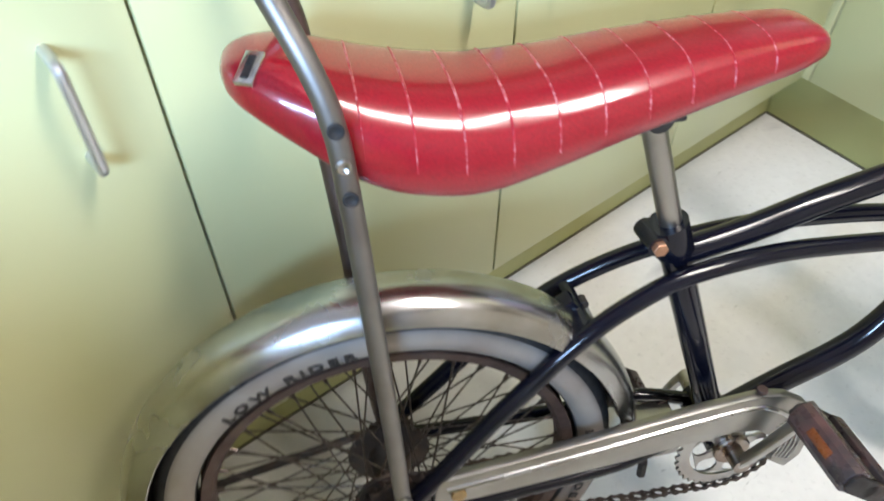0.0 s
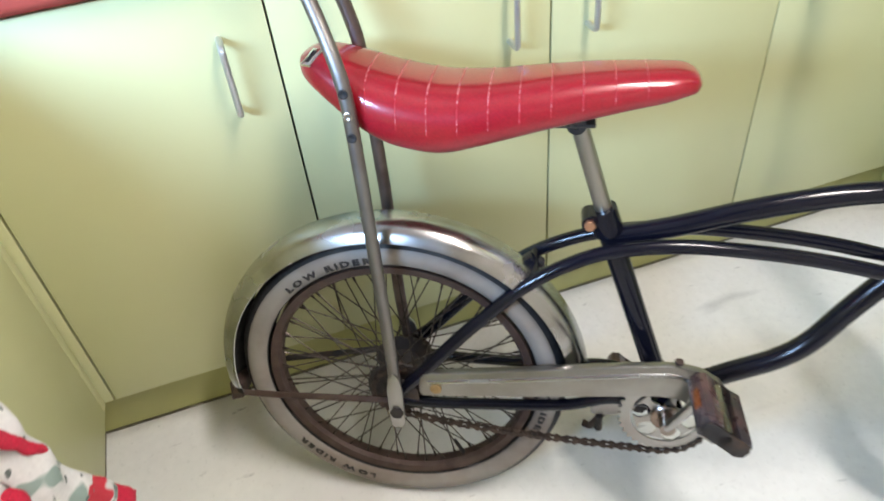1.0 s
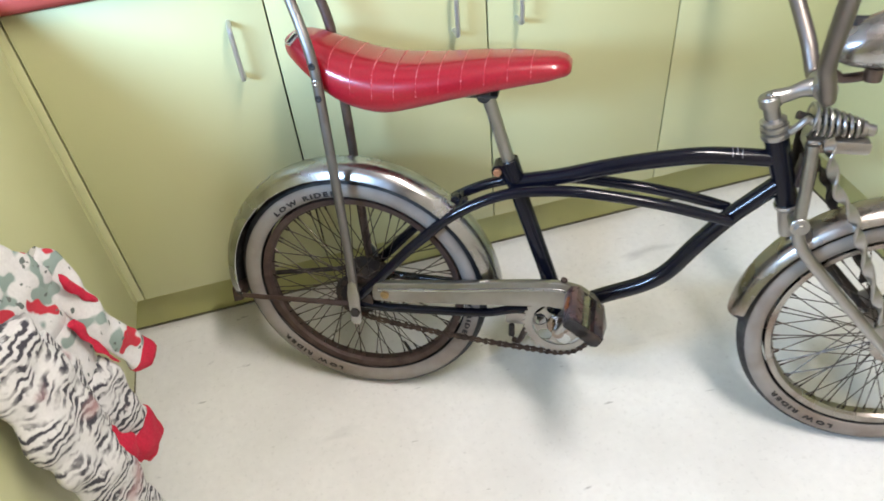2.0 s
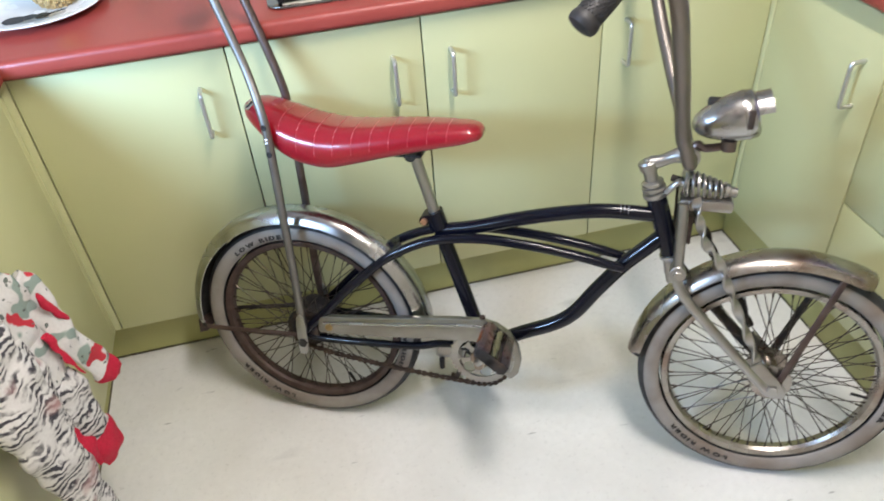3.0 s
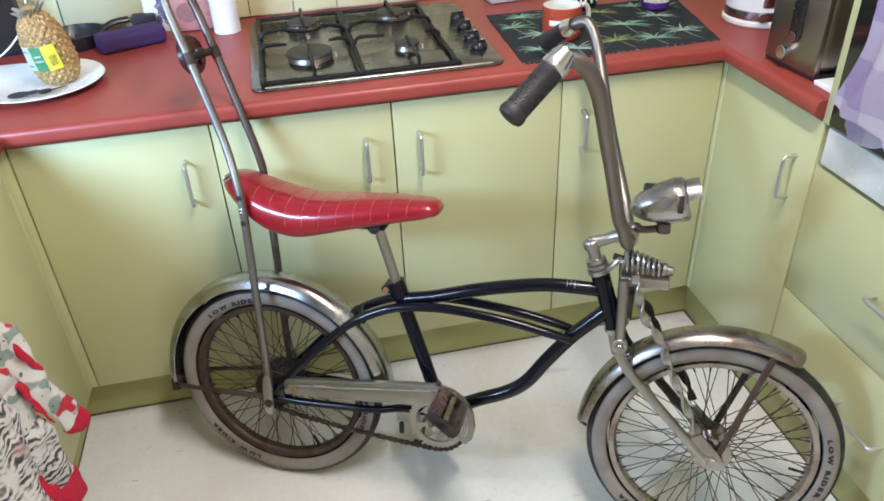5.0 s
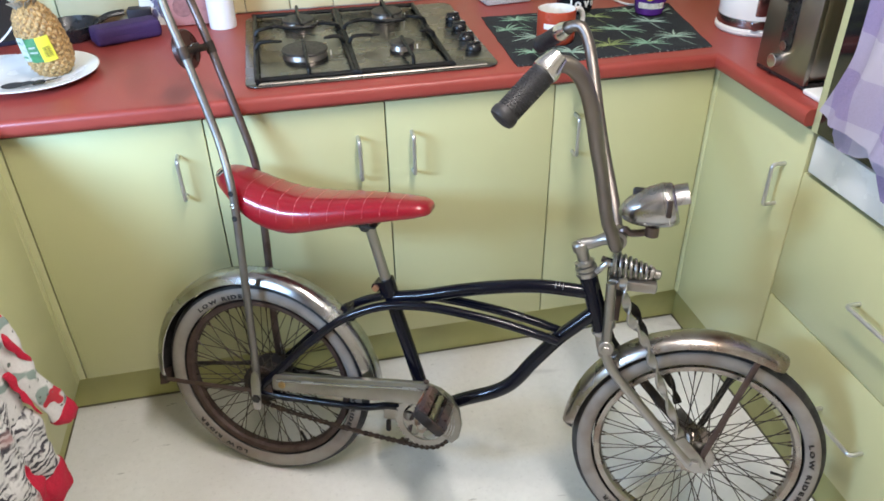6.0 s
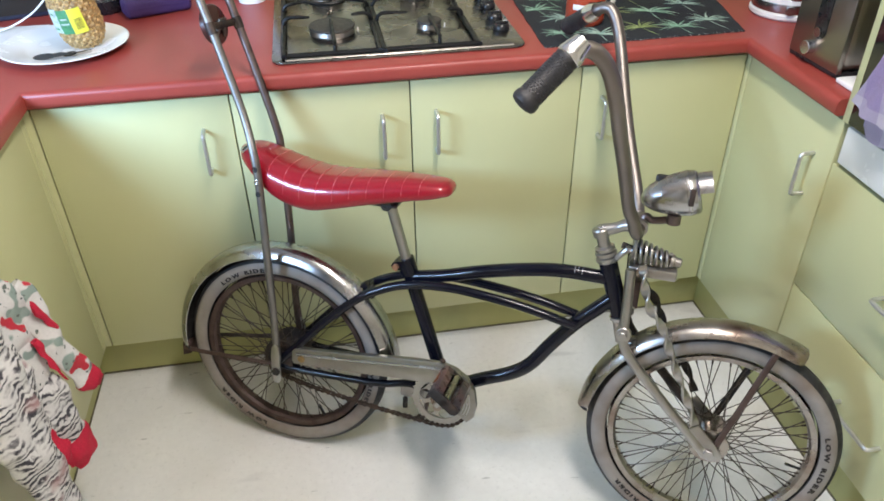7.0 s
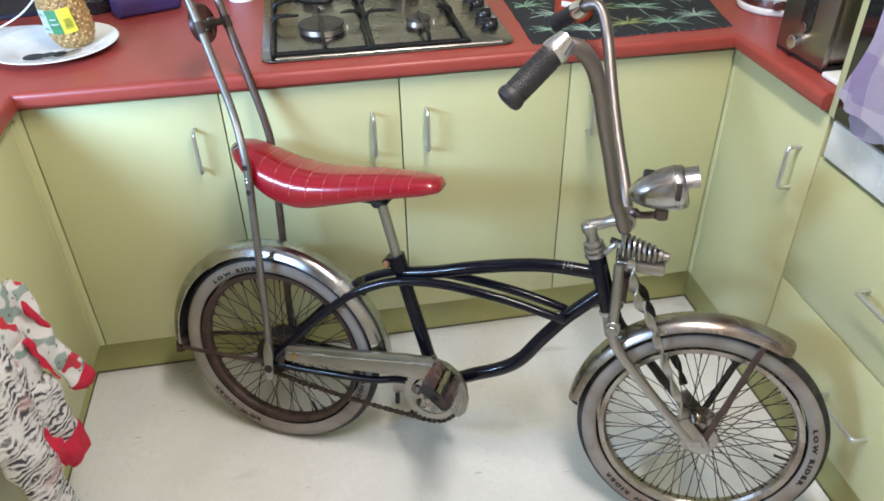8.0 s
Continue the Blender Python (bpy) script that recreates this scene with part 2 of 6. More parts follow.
def disc(c, axis, r, thick, sides=24, bm=None, bevel=0.0):
    """A round slab centred at c, its axis as given."""
    q = Vector(axis).to_track_quat("Z", "Y").to_matrix().to_4x4()
    e = min(bevel or r * 0.08, thick * 0.45)
    return lathe([(0, -thick / 2), (r - e, -thick / 2), (r, -thick / 2 + e), (r, thick / 2 - e), (r - e, thick / 2), (0, thick / 2)], sides, bm, Matrix.Translation(c) @ q)


def letters(text, size, bm, place, depth=0.0006):
    """Raised letters, each set by place(advance) -> matrix."""
    x = 0.0
    for ch in text:
        if ch == " ":
            x += size * 0.42
            continue
        cu = bpy.data.curves.new("glyph", "FONT")
        cu.body, cu.size, cu.extrude, cu.align_x, cu.resolution_u, cu.offset = ch, size, depth, "CENTER", 2, size * 0.034
        ob = bpy.data.objects.new("glyph", cu)
        me = bpy.data.meshes.new_from_object(ob)
        wide = max(v.co.x for v in me.vertices) - min(v.co.x for v in me.vertices)
        me.transform(place(x + wide / 2))
        bm.from_mesh(me)
        bpy.data.objects.remove(ob)
        bpy.data.curves.remove(cu)
        bpy.data.meshes.remove(me)
        x += wide + size * 0.20
    return x

# ---- the room ----
DOOR_Z0, DOOR_Z1, TOP, SLAB = 0.145, 0.811, 0.858, 0.036
FACE_L, FACE_R = -0.822, 0.820
RECESS = 0.060


def setting(name, bm, material, label, category, smooth=False):
    return tagged(part(name, bm, material, smooth=smooth), label, category, kind="structure")


setting("floor", box(WALL_X0, WALL_X1, WALL_Y0, WALL_Y1, -0.05, 0.0), FLOOR, "cream vinyl kitchen floor with faint scuffs", "floor")
setting("ceiling", box(WALL_X0 - 0.1, WALL_X1 + 0.1, WALL_Y0 - 0.1, WALL_Y1 + 0.1, CEIL, CEIL + 0.1), CEILING, "plain white painted ceiling", "ceiling")
setting("wall_north", box(WALL_X0, WALL_X1, WALL_Y1, WALL_Y1 + 0.1, 0, CEIL), GROUT, "kitchen wall behind the bench, tiled in cream", "wall")
setting("wall_east", box(WALL_X1, WALL_X1 + 0.1, WALL_Y0 - 0.1, WALL_Y1 + 0.1, 0, CEIL), WALL, "plain cream painted wall", "wall")
setting("wall_south", box(WALL_X0, WALL_X1, WALL_Y0 - 0.1, WALL_Y0, 0, CEIL), WALL, "plain cream painted wall", "wall")
# unseen partition, added to shape the light and close the room
setting("wall_partition", box(-0.95, WALL_X1, -2.40, -2.30, 0, CEIL), WALL, "unseen cream partition added to shape the light and close the kitchen", "wall")
# the west wall with its window opening
WX, WY0, WY1, WZ0, WZ1 = WALL_X0, -1.82, -0.38, 1.06, 1.56
bm = box(WX - 0.1, WX, WALL_Y0 - 0.1, WY0, 0, CEIL)
box(WX - 0.1, WX, WY1, WALL_Y1 + 0.1, 0, CEIL, bm=bm)
box(WX - 0.1, WX, WY0, WY1, 0, WZ0, bm=bm)
box(WX - 0.1, WX, WY0, WY1, WZ1, CEIL, bm=bm)
setting("wall_west", bm, WALL, "plain cream painted wall with a window", "wall")
win = tagged(thing("window_1", "", ""), "white framed window letting in daylight", "window", kind="structure")
bm = box(WX - 0.08, WX - 0.02, WY0, WY0 + 0.05, WZ0, WZ1)
for a, b, c, d in ((WY1 - 0.05, WY1, WZ0, WZ1), (WY0 + 0.05, WY1 - 0.05, WZ0, WZ0 + 0.05), (WY0 + 0.05, WY1 - 0.05, WZ1 - 0.05, WZ1)):
    box(WX - 0.08, WX - 0.02, a, b, c, d, bm=bm)
part("window_frame", bm, WHITE, win, smooth=False)


def ceiling_batten():
    t = thing("ceiling_light", "white fluorescent batten on the ceiling", "light", pose(0.16, -1.00, CEIL, 0, 0, 90))
    part("housing", box(-0.62, 0.62, -0.045, 0.045, -0.045, 0.0, 0.006), WHITE, t)
    m = bpy.data.materials.new("lit_diffuser")
    m.use_nodes = True
    b = m.node_tree.nodes["Principled BSDF"]
    b.inputs["Emission Color"].default_value, b.inputs["Emission Strength"].default_value = (0.97, 1.0, 0.97, 1), 6.0
    part("diffuser", box(-0.60, 0.60, -0.04, 0.04, -0.075, -0.046, 0.01, 3), m, t, "lit diffuser")


ceiling_batten()


# ---- cabinets ----
def pull(parent, x, z, length=0.098, vertical=True, m=Matrix.Identity(4)):
    """A bent bar handle standing 30 mm proud of a door at y = 0."""
    s, h = 0.030, length / 2
    pts = [(0, 0.0, h), (0, -s + 0.008, h), (0, -s + 0.002, h - 0.003), (0, -s, h - 0.010), (0, -s, 0), (0, -s, -h + 0.010), (0, -s + 0.002, -h + 0.003), (0, -s + 0.008, -h), (0, 0.0, -h)]
    if not vertical:
        pts = [(p[2], p[1], p[0]) for p in pts]
    bm = sweep(spline([(x + p[0], p[1], z + p[2]) for p in pts], 3), 0.0046, 10)
    bm.transform(m)
    return part("handle", bm, HANDLE, parent, "bent satin metal bar handle")


def cabinet(name, x0, x1, depth, m, handle_x, label, group, z0=DOOR_Z0, z1=DOOR_Z1, door=True, handle_z=0.684):
    """A floor unit whose door face is the plane y = 0 of m, running from x0 to x1, with its kick set back."""
    t = thing(name, label, "cabinet", m, group)
    part("body", box(x0 + 0.001, x1 - 0.001, 0.021, depth, z0, TOP - SLAB - 0.002), CARCASS, t, smooth=False)
    if door:
        d = part("door", box(x0 + 0.0016, x1 - 0.0016, 0.0, 0.017, z0, z1, 0.0012, 2), LAMINATE, t)
        if handle_x is not None:
            pull(d, handle_x, handle_z)
    return t


I4 = Matrix.Identity(4)
DX = [-0.805, -0.396, 0.002, 0.407, 0.818]
cabinet("base_cabinet", DX[0], DX[1], 0.60, I4, -0.462, "lime green laminate base cabinet with one closed door", "base cabinets under the bench")
cabinet("base_cabinet", DX[1], DX[2], 0.60, I4, -0.064, "lime green laminate base cabinet under the hob", "base cabinets under the bench")
cabinet("base_cabinet", DX[2], DX[3], 0.60, I4, 0.061, "lime green laminate base cabinet under the hob", "base cabinets under the bench")
cabinet("base_cabinet", DX[3], DX[4], 0.60, I4, 0.462, "lime green laminate corner base cabinet, door closed", "base cabinets under the bench")
# the right-hand run faces -x: its own x axis runs along -y
MR = pose(FACE_R, 0, 0, 0, 0, -90)
cabinet("base_cabinet", 0.016, 0.3800, 0.60, MR, 0.320, "lime green laminate base cabinet beside the oven tower", "base cabinets under the bench", handle_z=0.664)
part_fill = part("corner_filler", box(FACE_R, FACE_R + 0.018, -0.0152, 0.018, DOOR_Z0, DOOR_Z1, 0.001), LAMINATE)
tagged(part_fill, "narrow lime green laminate corner filler", "filler", kind="structure")
# the left-hand run faces +x
ML = pose(FACE_L, 0, 0, 0, 0, 90)
cabinet("base_cabinet", -0.52, -0.020, 0.55, ML, -0.465, "lime green laminate peninsula cabinet with a closed door", "base cabinets under the bench")
cabinet("base_cabinet", -1.02, -0.52, 0.55, ML, -0.965, "lime green laminate peninsula cabinet with a closed door", "base cabinets under the bench")
cabinet("base_cabinet", -1.52, -1.02, 0.55, ML, -1.465, "lime green laminate peninsula cabinet with a closed door", "base cabinets under the bench")
fl = part("corner_filler", box(FACE_L - 0.018, DX[0] - 0.002, 0.0, 0.018, DOOR_Z0, DOOR_Z1, 0.001), LAMINATE)
tagged(fl, "narrow lime green laminate corner filler", "filler", kind="structure")
fl = part("corner_filler", box(FACE_L - 0.018, FACE_L, -0.0208, -0.001, DOOR_Z0, DOOR_Z1, 0.001), LAMINATE)
tagged(fl, "narrow lime green laminate corner filler", "filler", kind="structure")

# kickboards
setting("kickboard_north", box(FACE_L - 0.08, FACE_R + 0.07, RECESS, RECESS + 0.016, 0.0, DOOR_Z0 - 0.002), KICK, "olive laminate kickboard set back under the doors", "kickboard")
setting("kickboard_east", box(FACE_R + 0.044, FACE_R + 0.060, -1.0, RECESS - 0.001, 0.0, DOOR_Z0 - 0.002), KICK, "olive laminate kickboard set back under the doors", "kickboard")
setting("kickboard_west", box(FACE_L - 0.071, FACE_L - 0.055, -1.52, RECESS - 0.001, 0.0, DOOR_Z0 - 0.002), KICK, "olive laminate kickboard set back under the doors", "kickboard")
# added strips draw the dark line where kickboards meet the floor
KICK_LINE = mat("dark_kick_line", (0.12, 0.11, 0.07), 0.7, vary=0.3, scale=30)
setting("trim_north", box(FACE_L - 0.052, FACE_R + 0.042, RECESS - 0.003, RECESS - 0.0005, 0.0, 0.0045), KICK_LINE, "thin dark line added along the foot of the kickboard", "trim")
setting("trim_east", box(FACE_R + 0.041, FACE_R + 0.0435, -1.0, RECESS - 0.004, 0.0, 0.0045), KICK_LINE, "thin dark line added along the foot of the kickboard", "trim")
setting("trim_west", box(FACE_L - 0.0545, FACE_L - 0.052, -1.52, RECESS - 0.004, 0.0, 0.0045), KICK_LINE, "thin dark line added along the foot of the kickboard", "trim")
setting("peninsula_back", box(-1.425, -1.405, -1.52, 0.63, 0.0, TOP - SLAB - 0.002), LAMINATE, "plain lime green back panel of the peninsula", "panel")


def benchtop():
    """One U-shaped slab with a rounded front edge."""
    z0, z1, o = TOP - SLAB, TOP, 0.024
    out = [(-1.45, -1.55), (FACE_L + o, -1.55), (FACE_L + o, -o), (FACE_R - o, -o), (FACE_R - o, -0.3715), (1.43, -0.3715), (1.43, 0.635), (-1.45, 0.635)]
    bm = bmesh.new()
    f = bm.faces.new([bm.verts.new((x, y, z0)) for x, y in out])
    r = bmesh.ops.extrude_face_region(bm, geom=[f])
    bmesh.ops.translate(bm, verts=[v for v in r["geom"] if isinstance(v, bmesh.types.BMVert)], vec=(0, 0, z1 - z0))
    front = {(0, 1), (1, 2), (2, 3), (3, 4)}
    keep = []
    for e in bm.edges:
        a, b = [Vector((v.co.x, v.co.y)) for v in e.verts]
        if abs(e.verts[0].co.z - e.verts[1].co.z) > 0.01:
            continue
        for i, j in front:
            p, q = Vector(out[i]), Vector(out[j])
            if {tuple(a), tuple(b)} == {tuple(Vector(p)), tuple(Vector(q))}:
                keep.append(e)
    top = [e for e in keep if e.verts[0].co.z > (z0 + z1) / 2]
    low = [e for e in keep if e not in top]
    bmesh.ops.bevel(bm, geom=top, offset=0.014, segments=5, affect="EDGES", profile=0.5)
    low = [e for e in bm.edges if e.is_valid and abs(e.verts[0].co.z - z0) < 1e-5 and abs(e.verts[1].co.z - z0) < 1e-5 and (
        (abs(e.verts[0].co.y + o) < 1e-4 and abs(e.verts[1].co.y + o) < 1e-4) or (abs(abs(e.verts[0].co.x) - FACE_R + o) < 1e-4 and abs(abs(e.verts[1].co.x) - FACE_R + o) < 1e-4))]
    bmesh.ops.bevel(bm, geom=low, offset=0.010, segments=4, affect="EDGES", profile=0.5)
    tagged(part("benchtop", bm, BENCH, angle=40), "brick red laminate benchtop with a rounded front edge", "benchtop", kind="structure")


benchtop()


# ---- oven tower ----
def oven_tower():
    t = thing("oven_tower", "tall lime green cabinet housing a white built-in oven over drawers", "cabinet", MR)
    part("side_panel", box(0.3740, 0.3935, -0.004, 0.60, 0.8135, 2.1, 0.001), LAMINATE_EDGE, t)
    part("side_panel", box(1.004, 1.020, -0.004, 0.60, 0.0, 2.1, 0.001), LAMINATE_EDGE, t)
    part("body", box(0.389, 1.003, 0.022, 0.60, DOOR_Z0, 0.72), CARCASS, t, smooth=False)
    for a, b, hz in ((0.4145, 0.722, 0.560), (DOOR_Z0, 0.4110, 0.280)):
        d = part("drawer_front", box(0.3825, 1.002, 0.0, 0.018, a, b, 0.0012), LAMINATE, t)
        pull(d, 0.690, hz, 0.128, False)
    part("top_panel", box(0.407, 1.002, 0.0, 0.6, 1.55, 2.1, 0.001), LAMINATE, t)
    return t


oven_tower()


def oven():
    t = thing("built_in_oven", "white built-in oven with a dark glass door", "oven", MR)
    part("body", box(0.3965, 1.001, 0.03, 0.56, 0.73, 1.54), WHITE, t, smooth=False)
    part("trim", box(0.3965, 1.001, -0.006, 0.029, 0.732, 0.812, 0.004), WHITE, t, "white enamel trim below the oven door")
    part("door", box(0.399, 0.997, -0.012, 0.029, 0.818, 1.40, 0.004), GLASS_BLACK, t, "dark glass oven door")
    part("control_panel", box(0.3965, 1.001, -0.008, 0.029, 1.405, 1.54, 0.004), WHITE, t)
    part("door_handle", sweep(spline([(0.45, -0.012, 1.33), (0.45, -0.05, 1.33), (0.48, -0.055, 1.33), (0.92, -0.055, 1.33), (0.96, -0.05, 1.33), (0.96, -0.012, 1.33)], 5), 0.009, 10), WHITE, t)
    return t


oven()

# ---- the bicycle ----
# its own axes: x ahead, y to its left, z up in its plane; it leans on its stand towards the cabinets
U, N, V = Vector((0.89631, -0.44342, 0.0)), Vector((-0.43548, -0.88027, 0.18838)), Vector((0.08353, 0.16885, 0.98210))
BIKE = Matrix(((U.x, -N.x, V.x, -0.3560), (U.y, -N.y, V.y, -0.2485), (U.z, -N.z, V.z, 0.0), (0, 0, 0, 1)))
RW, BASE, AX = 0.250, 0.959, 0.2495


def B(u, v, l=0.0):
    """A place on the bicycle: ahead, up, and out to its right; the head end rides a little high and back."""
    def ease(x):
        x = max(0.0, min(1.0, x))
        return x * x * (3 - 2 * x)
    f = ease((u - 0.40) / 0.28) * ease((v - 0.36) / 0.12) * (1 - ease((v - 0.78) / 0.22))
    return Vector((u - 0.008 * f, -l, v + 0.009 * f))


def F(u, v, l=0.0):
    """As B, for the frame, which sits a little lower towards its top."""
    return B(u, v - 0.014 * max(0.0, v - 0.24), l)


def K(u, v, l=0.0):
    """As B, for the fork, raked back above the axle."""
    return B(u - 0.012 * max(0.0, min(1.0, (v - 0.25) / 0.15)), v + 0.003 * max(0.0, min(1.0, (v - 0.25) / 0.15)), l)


def turned(u):
    """Wheel axes: z along the axle, x ahead, set at u; the old wheels run a few degrees out of the frame's plane."""
    return Matrix.Translation((u, -0.009, AX)) @ Matrix.Rotation(radians(90 + 0.6), 4, "X")


def wheel(parent, u, name, hub_r, rim_mat, words, phase, spokes=72, hub_mat=None):
    m = turned(u)
    rim = part(name, lathe([(0.1885, -0.007), (0.193, -0.013), (0.2035, -0.0155), (0.2045, -0.013), (0.2, -0.010), (0.2, 0.010), (0.2045, 0.013), (0.2035, 0.0155), (0.193, 0.013), (0.1885, 0.007)], 72, None, m, True), rim_mat, parent, "spoked wheel rim, chrome gone brown with rust")
    r0, rr = RW - 0.0235, 0.0235
    pr = []
    for k in range(25):
        w = radians(-142 + 284 * k / 24)
        k_r = rr * (1 + (0.02 if k % 2 and 8 <= k <= 16 else 0))
        pr.append((r0 + k_r * math.cos(w), k_r * math.sin(w) * 0.98))
    part("tyre", lathe(pr, 96, None, m, False), TYRE, rim, "black bicycle tyre")
    for s in (-1, 1):
        ring = []
        for k in range(13):
            w = radians(57 + 82 * k / 12)
            e = 0.0007 if 0 < k < 12 else -0.0004
            ring.append((r0 + (rr + e) * math.cos(w), s * (rr + e) * math.sin(w) * 0.98))
        part("whitewall", lathe(ring, 96, None, m, False), WHITEWALL, rim, "aged white tyre sidewall")
    # words on the side that shows, three times round
    for centre in words:
        bm = bmesh.new()

        def place(adv, a0=radians(centre + 19.5)):
            a = a0 - adv * 1.62 / 0.2215
            return m @ Matrix.Rotation(a - math.pi / 2, 4, "Z") @ Matrix.Translation((0, 0.2165, 0.0243)) @ Matrix.Rotation(radians(-4), 4, "X") @ Matrix.Diagonal((1.55, 1.0, 1.0, 1.0))
        letters("LOW RIDER", 0.0130, bm, place, 0.0009)
        part("lettering", bm, LETTER, rim, "raised dark words on the sidewall", smooth=False)
    # hub
    hub = lathe([(0.0, -0.052), (0.006, -0.052), (0.006, -0.036), (0.012, -0.036), (0.012, -0.034), (hub_r + 0.006, -0.033), (hub_r + 0.007, -0.030), (hub_r * 0.6, -0.027), (hub_r * 0.52, 0), (hub_r * 0.6, 0.027), (hub_r + 0.007, 0.030), (hub_r + 0.006, 0.033), (0.012, 0.034), (0.012, 0.036), (0.006, 0.036), (0.006, 0.052), (0.0, 0.052)], 28, None, m)
    part("hub", hub, hub_mat, rim, "greasy rusted hub")
    sp = mesh_of("spoke", rod((0, 0, 0), (0, 0, 1), 0.00105, 6), SPOKE)
    nip = mesh_of("nipple", lathe([(0, 0), (0.0022, 0), (0.0019, 0.012), (0, 0.012)], 6), SPOKE)
    for k in range(spokes):
        a = 2 * math.pi * (k + 0.5) / spokes
        side = 1 if k % 2 else -1
        lean_ = radians(40) * (1 if (k // 2) % 2 else -1)
        h = Vector((hub_r * math.cos(a + lean_), hub_r * math.sin(a + lean_), side * 0.031))
        q = Vector((0.192 * math.cos(a), 0.192 * math.sin(a), side * 0.004))
        d = q - h
        o = new("spoke", sp)
        o.parent = rim
        o.matrix_local = m @ Matrix.Translation(h) @ d.to_track_quat("Z", "Y").to_matrix().to_4x4() @ Matrix.Diagonal((1, 1, d.length, 1))
        o = new("nipple", nip)
        o.parent = rim
        o.matrix_local = m @ Matrix.Translation(q) @ (-d).to_track_quat("Z", "Y").to_matrix().to_4x4()
    # valve
    part("valve", rod(m @ Vector((0.19 * math.cos(radians(phase + 150)), 0.19 * math.sin(radians(phase + 150)), 0)), m @ Vector((0.158 * math.cos(radians(phase + 150)), 0.158 * math.sin(radians(phase + 150)), 0)), 0.003, 8), BLACK, rim)
    return rim


def mudguard(parent, u, r, a0, a1, name, material, label, flare=0.0, half=0.033, drop=0.026):
    """A hollow arched guard over a wheel, from angle a0 to a1."""
    m = turned(u)
    bm = bmesh.new()
    rings, steps, k_n = [], 56, 14
    for i in range(steps + 1):
        f = i / steps
        a = radians(a0 + (a1 - a0) * f)
        grow = 1.0 + flare * max(0.0, (0.16 - f) / 0.16) ** 2
        end = 1 - 0.25 * max(0.0, (0.03 - min(f, 1 - f)) / 0.03)
        ring = []
        for shell in (0.0, 0.0014):
            seq = range(k_n + 1) if shell == 0 else range(k_n, -1, -1)
            for k in seq:
                s = -1 + 2 * k / k_n
                rad = r * (1 + 0.03 * (grow - 1)) - drop * (1 - math.sqrt(max(0.0, 1 - (abs(s) ** 2.2) * 0.98))) - shell
                z = s * half * end * (1 + 0.25 * (grow - 1))
                if shell:
                    z *= 0.97
                ring.append(bm.verts.new(m @ Vector((rad * math.cos(a), rad * math.sin(a), z))))
        rings.append(ring)
    n = len(rings[0])
    for p, q in zip(rings, rings[1:]):
        for k in range(n):
            bm.faces.new((p[k], p[(k + 1) % n], q[(k + 1) % n], q[k]))
    bm.faces.new(rings[0])
    bm.faces.new(rings[-1][::-1])
    guard = part(name, bm, material, parent, label, angle=50)
    # black sheet added a hair inside the shell to keep its inside dark
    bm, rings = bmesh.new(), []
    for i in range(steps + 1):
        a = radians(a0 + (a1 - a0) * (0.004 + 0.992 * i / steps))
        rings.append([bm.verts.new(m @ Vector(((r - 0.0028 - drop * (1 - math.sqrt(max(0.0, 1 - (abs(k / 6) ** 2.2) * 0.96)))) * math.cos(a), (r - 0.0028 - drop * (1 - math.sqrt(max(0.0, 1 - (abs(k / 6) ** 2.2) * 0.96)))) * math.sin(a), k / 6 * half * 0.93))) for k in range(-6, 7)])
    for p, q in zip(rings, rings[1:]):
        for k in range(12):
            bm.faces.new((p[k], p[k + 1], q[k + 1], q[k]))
    part("underside", bm, MATT_BLACK, guard, "black sheet added inside the mudguard", angle=60)
    return guard


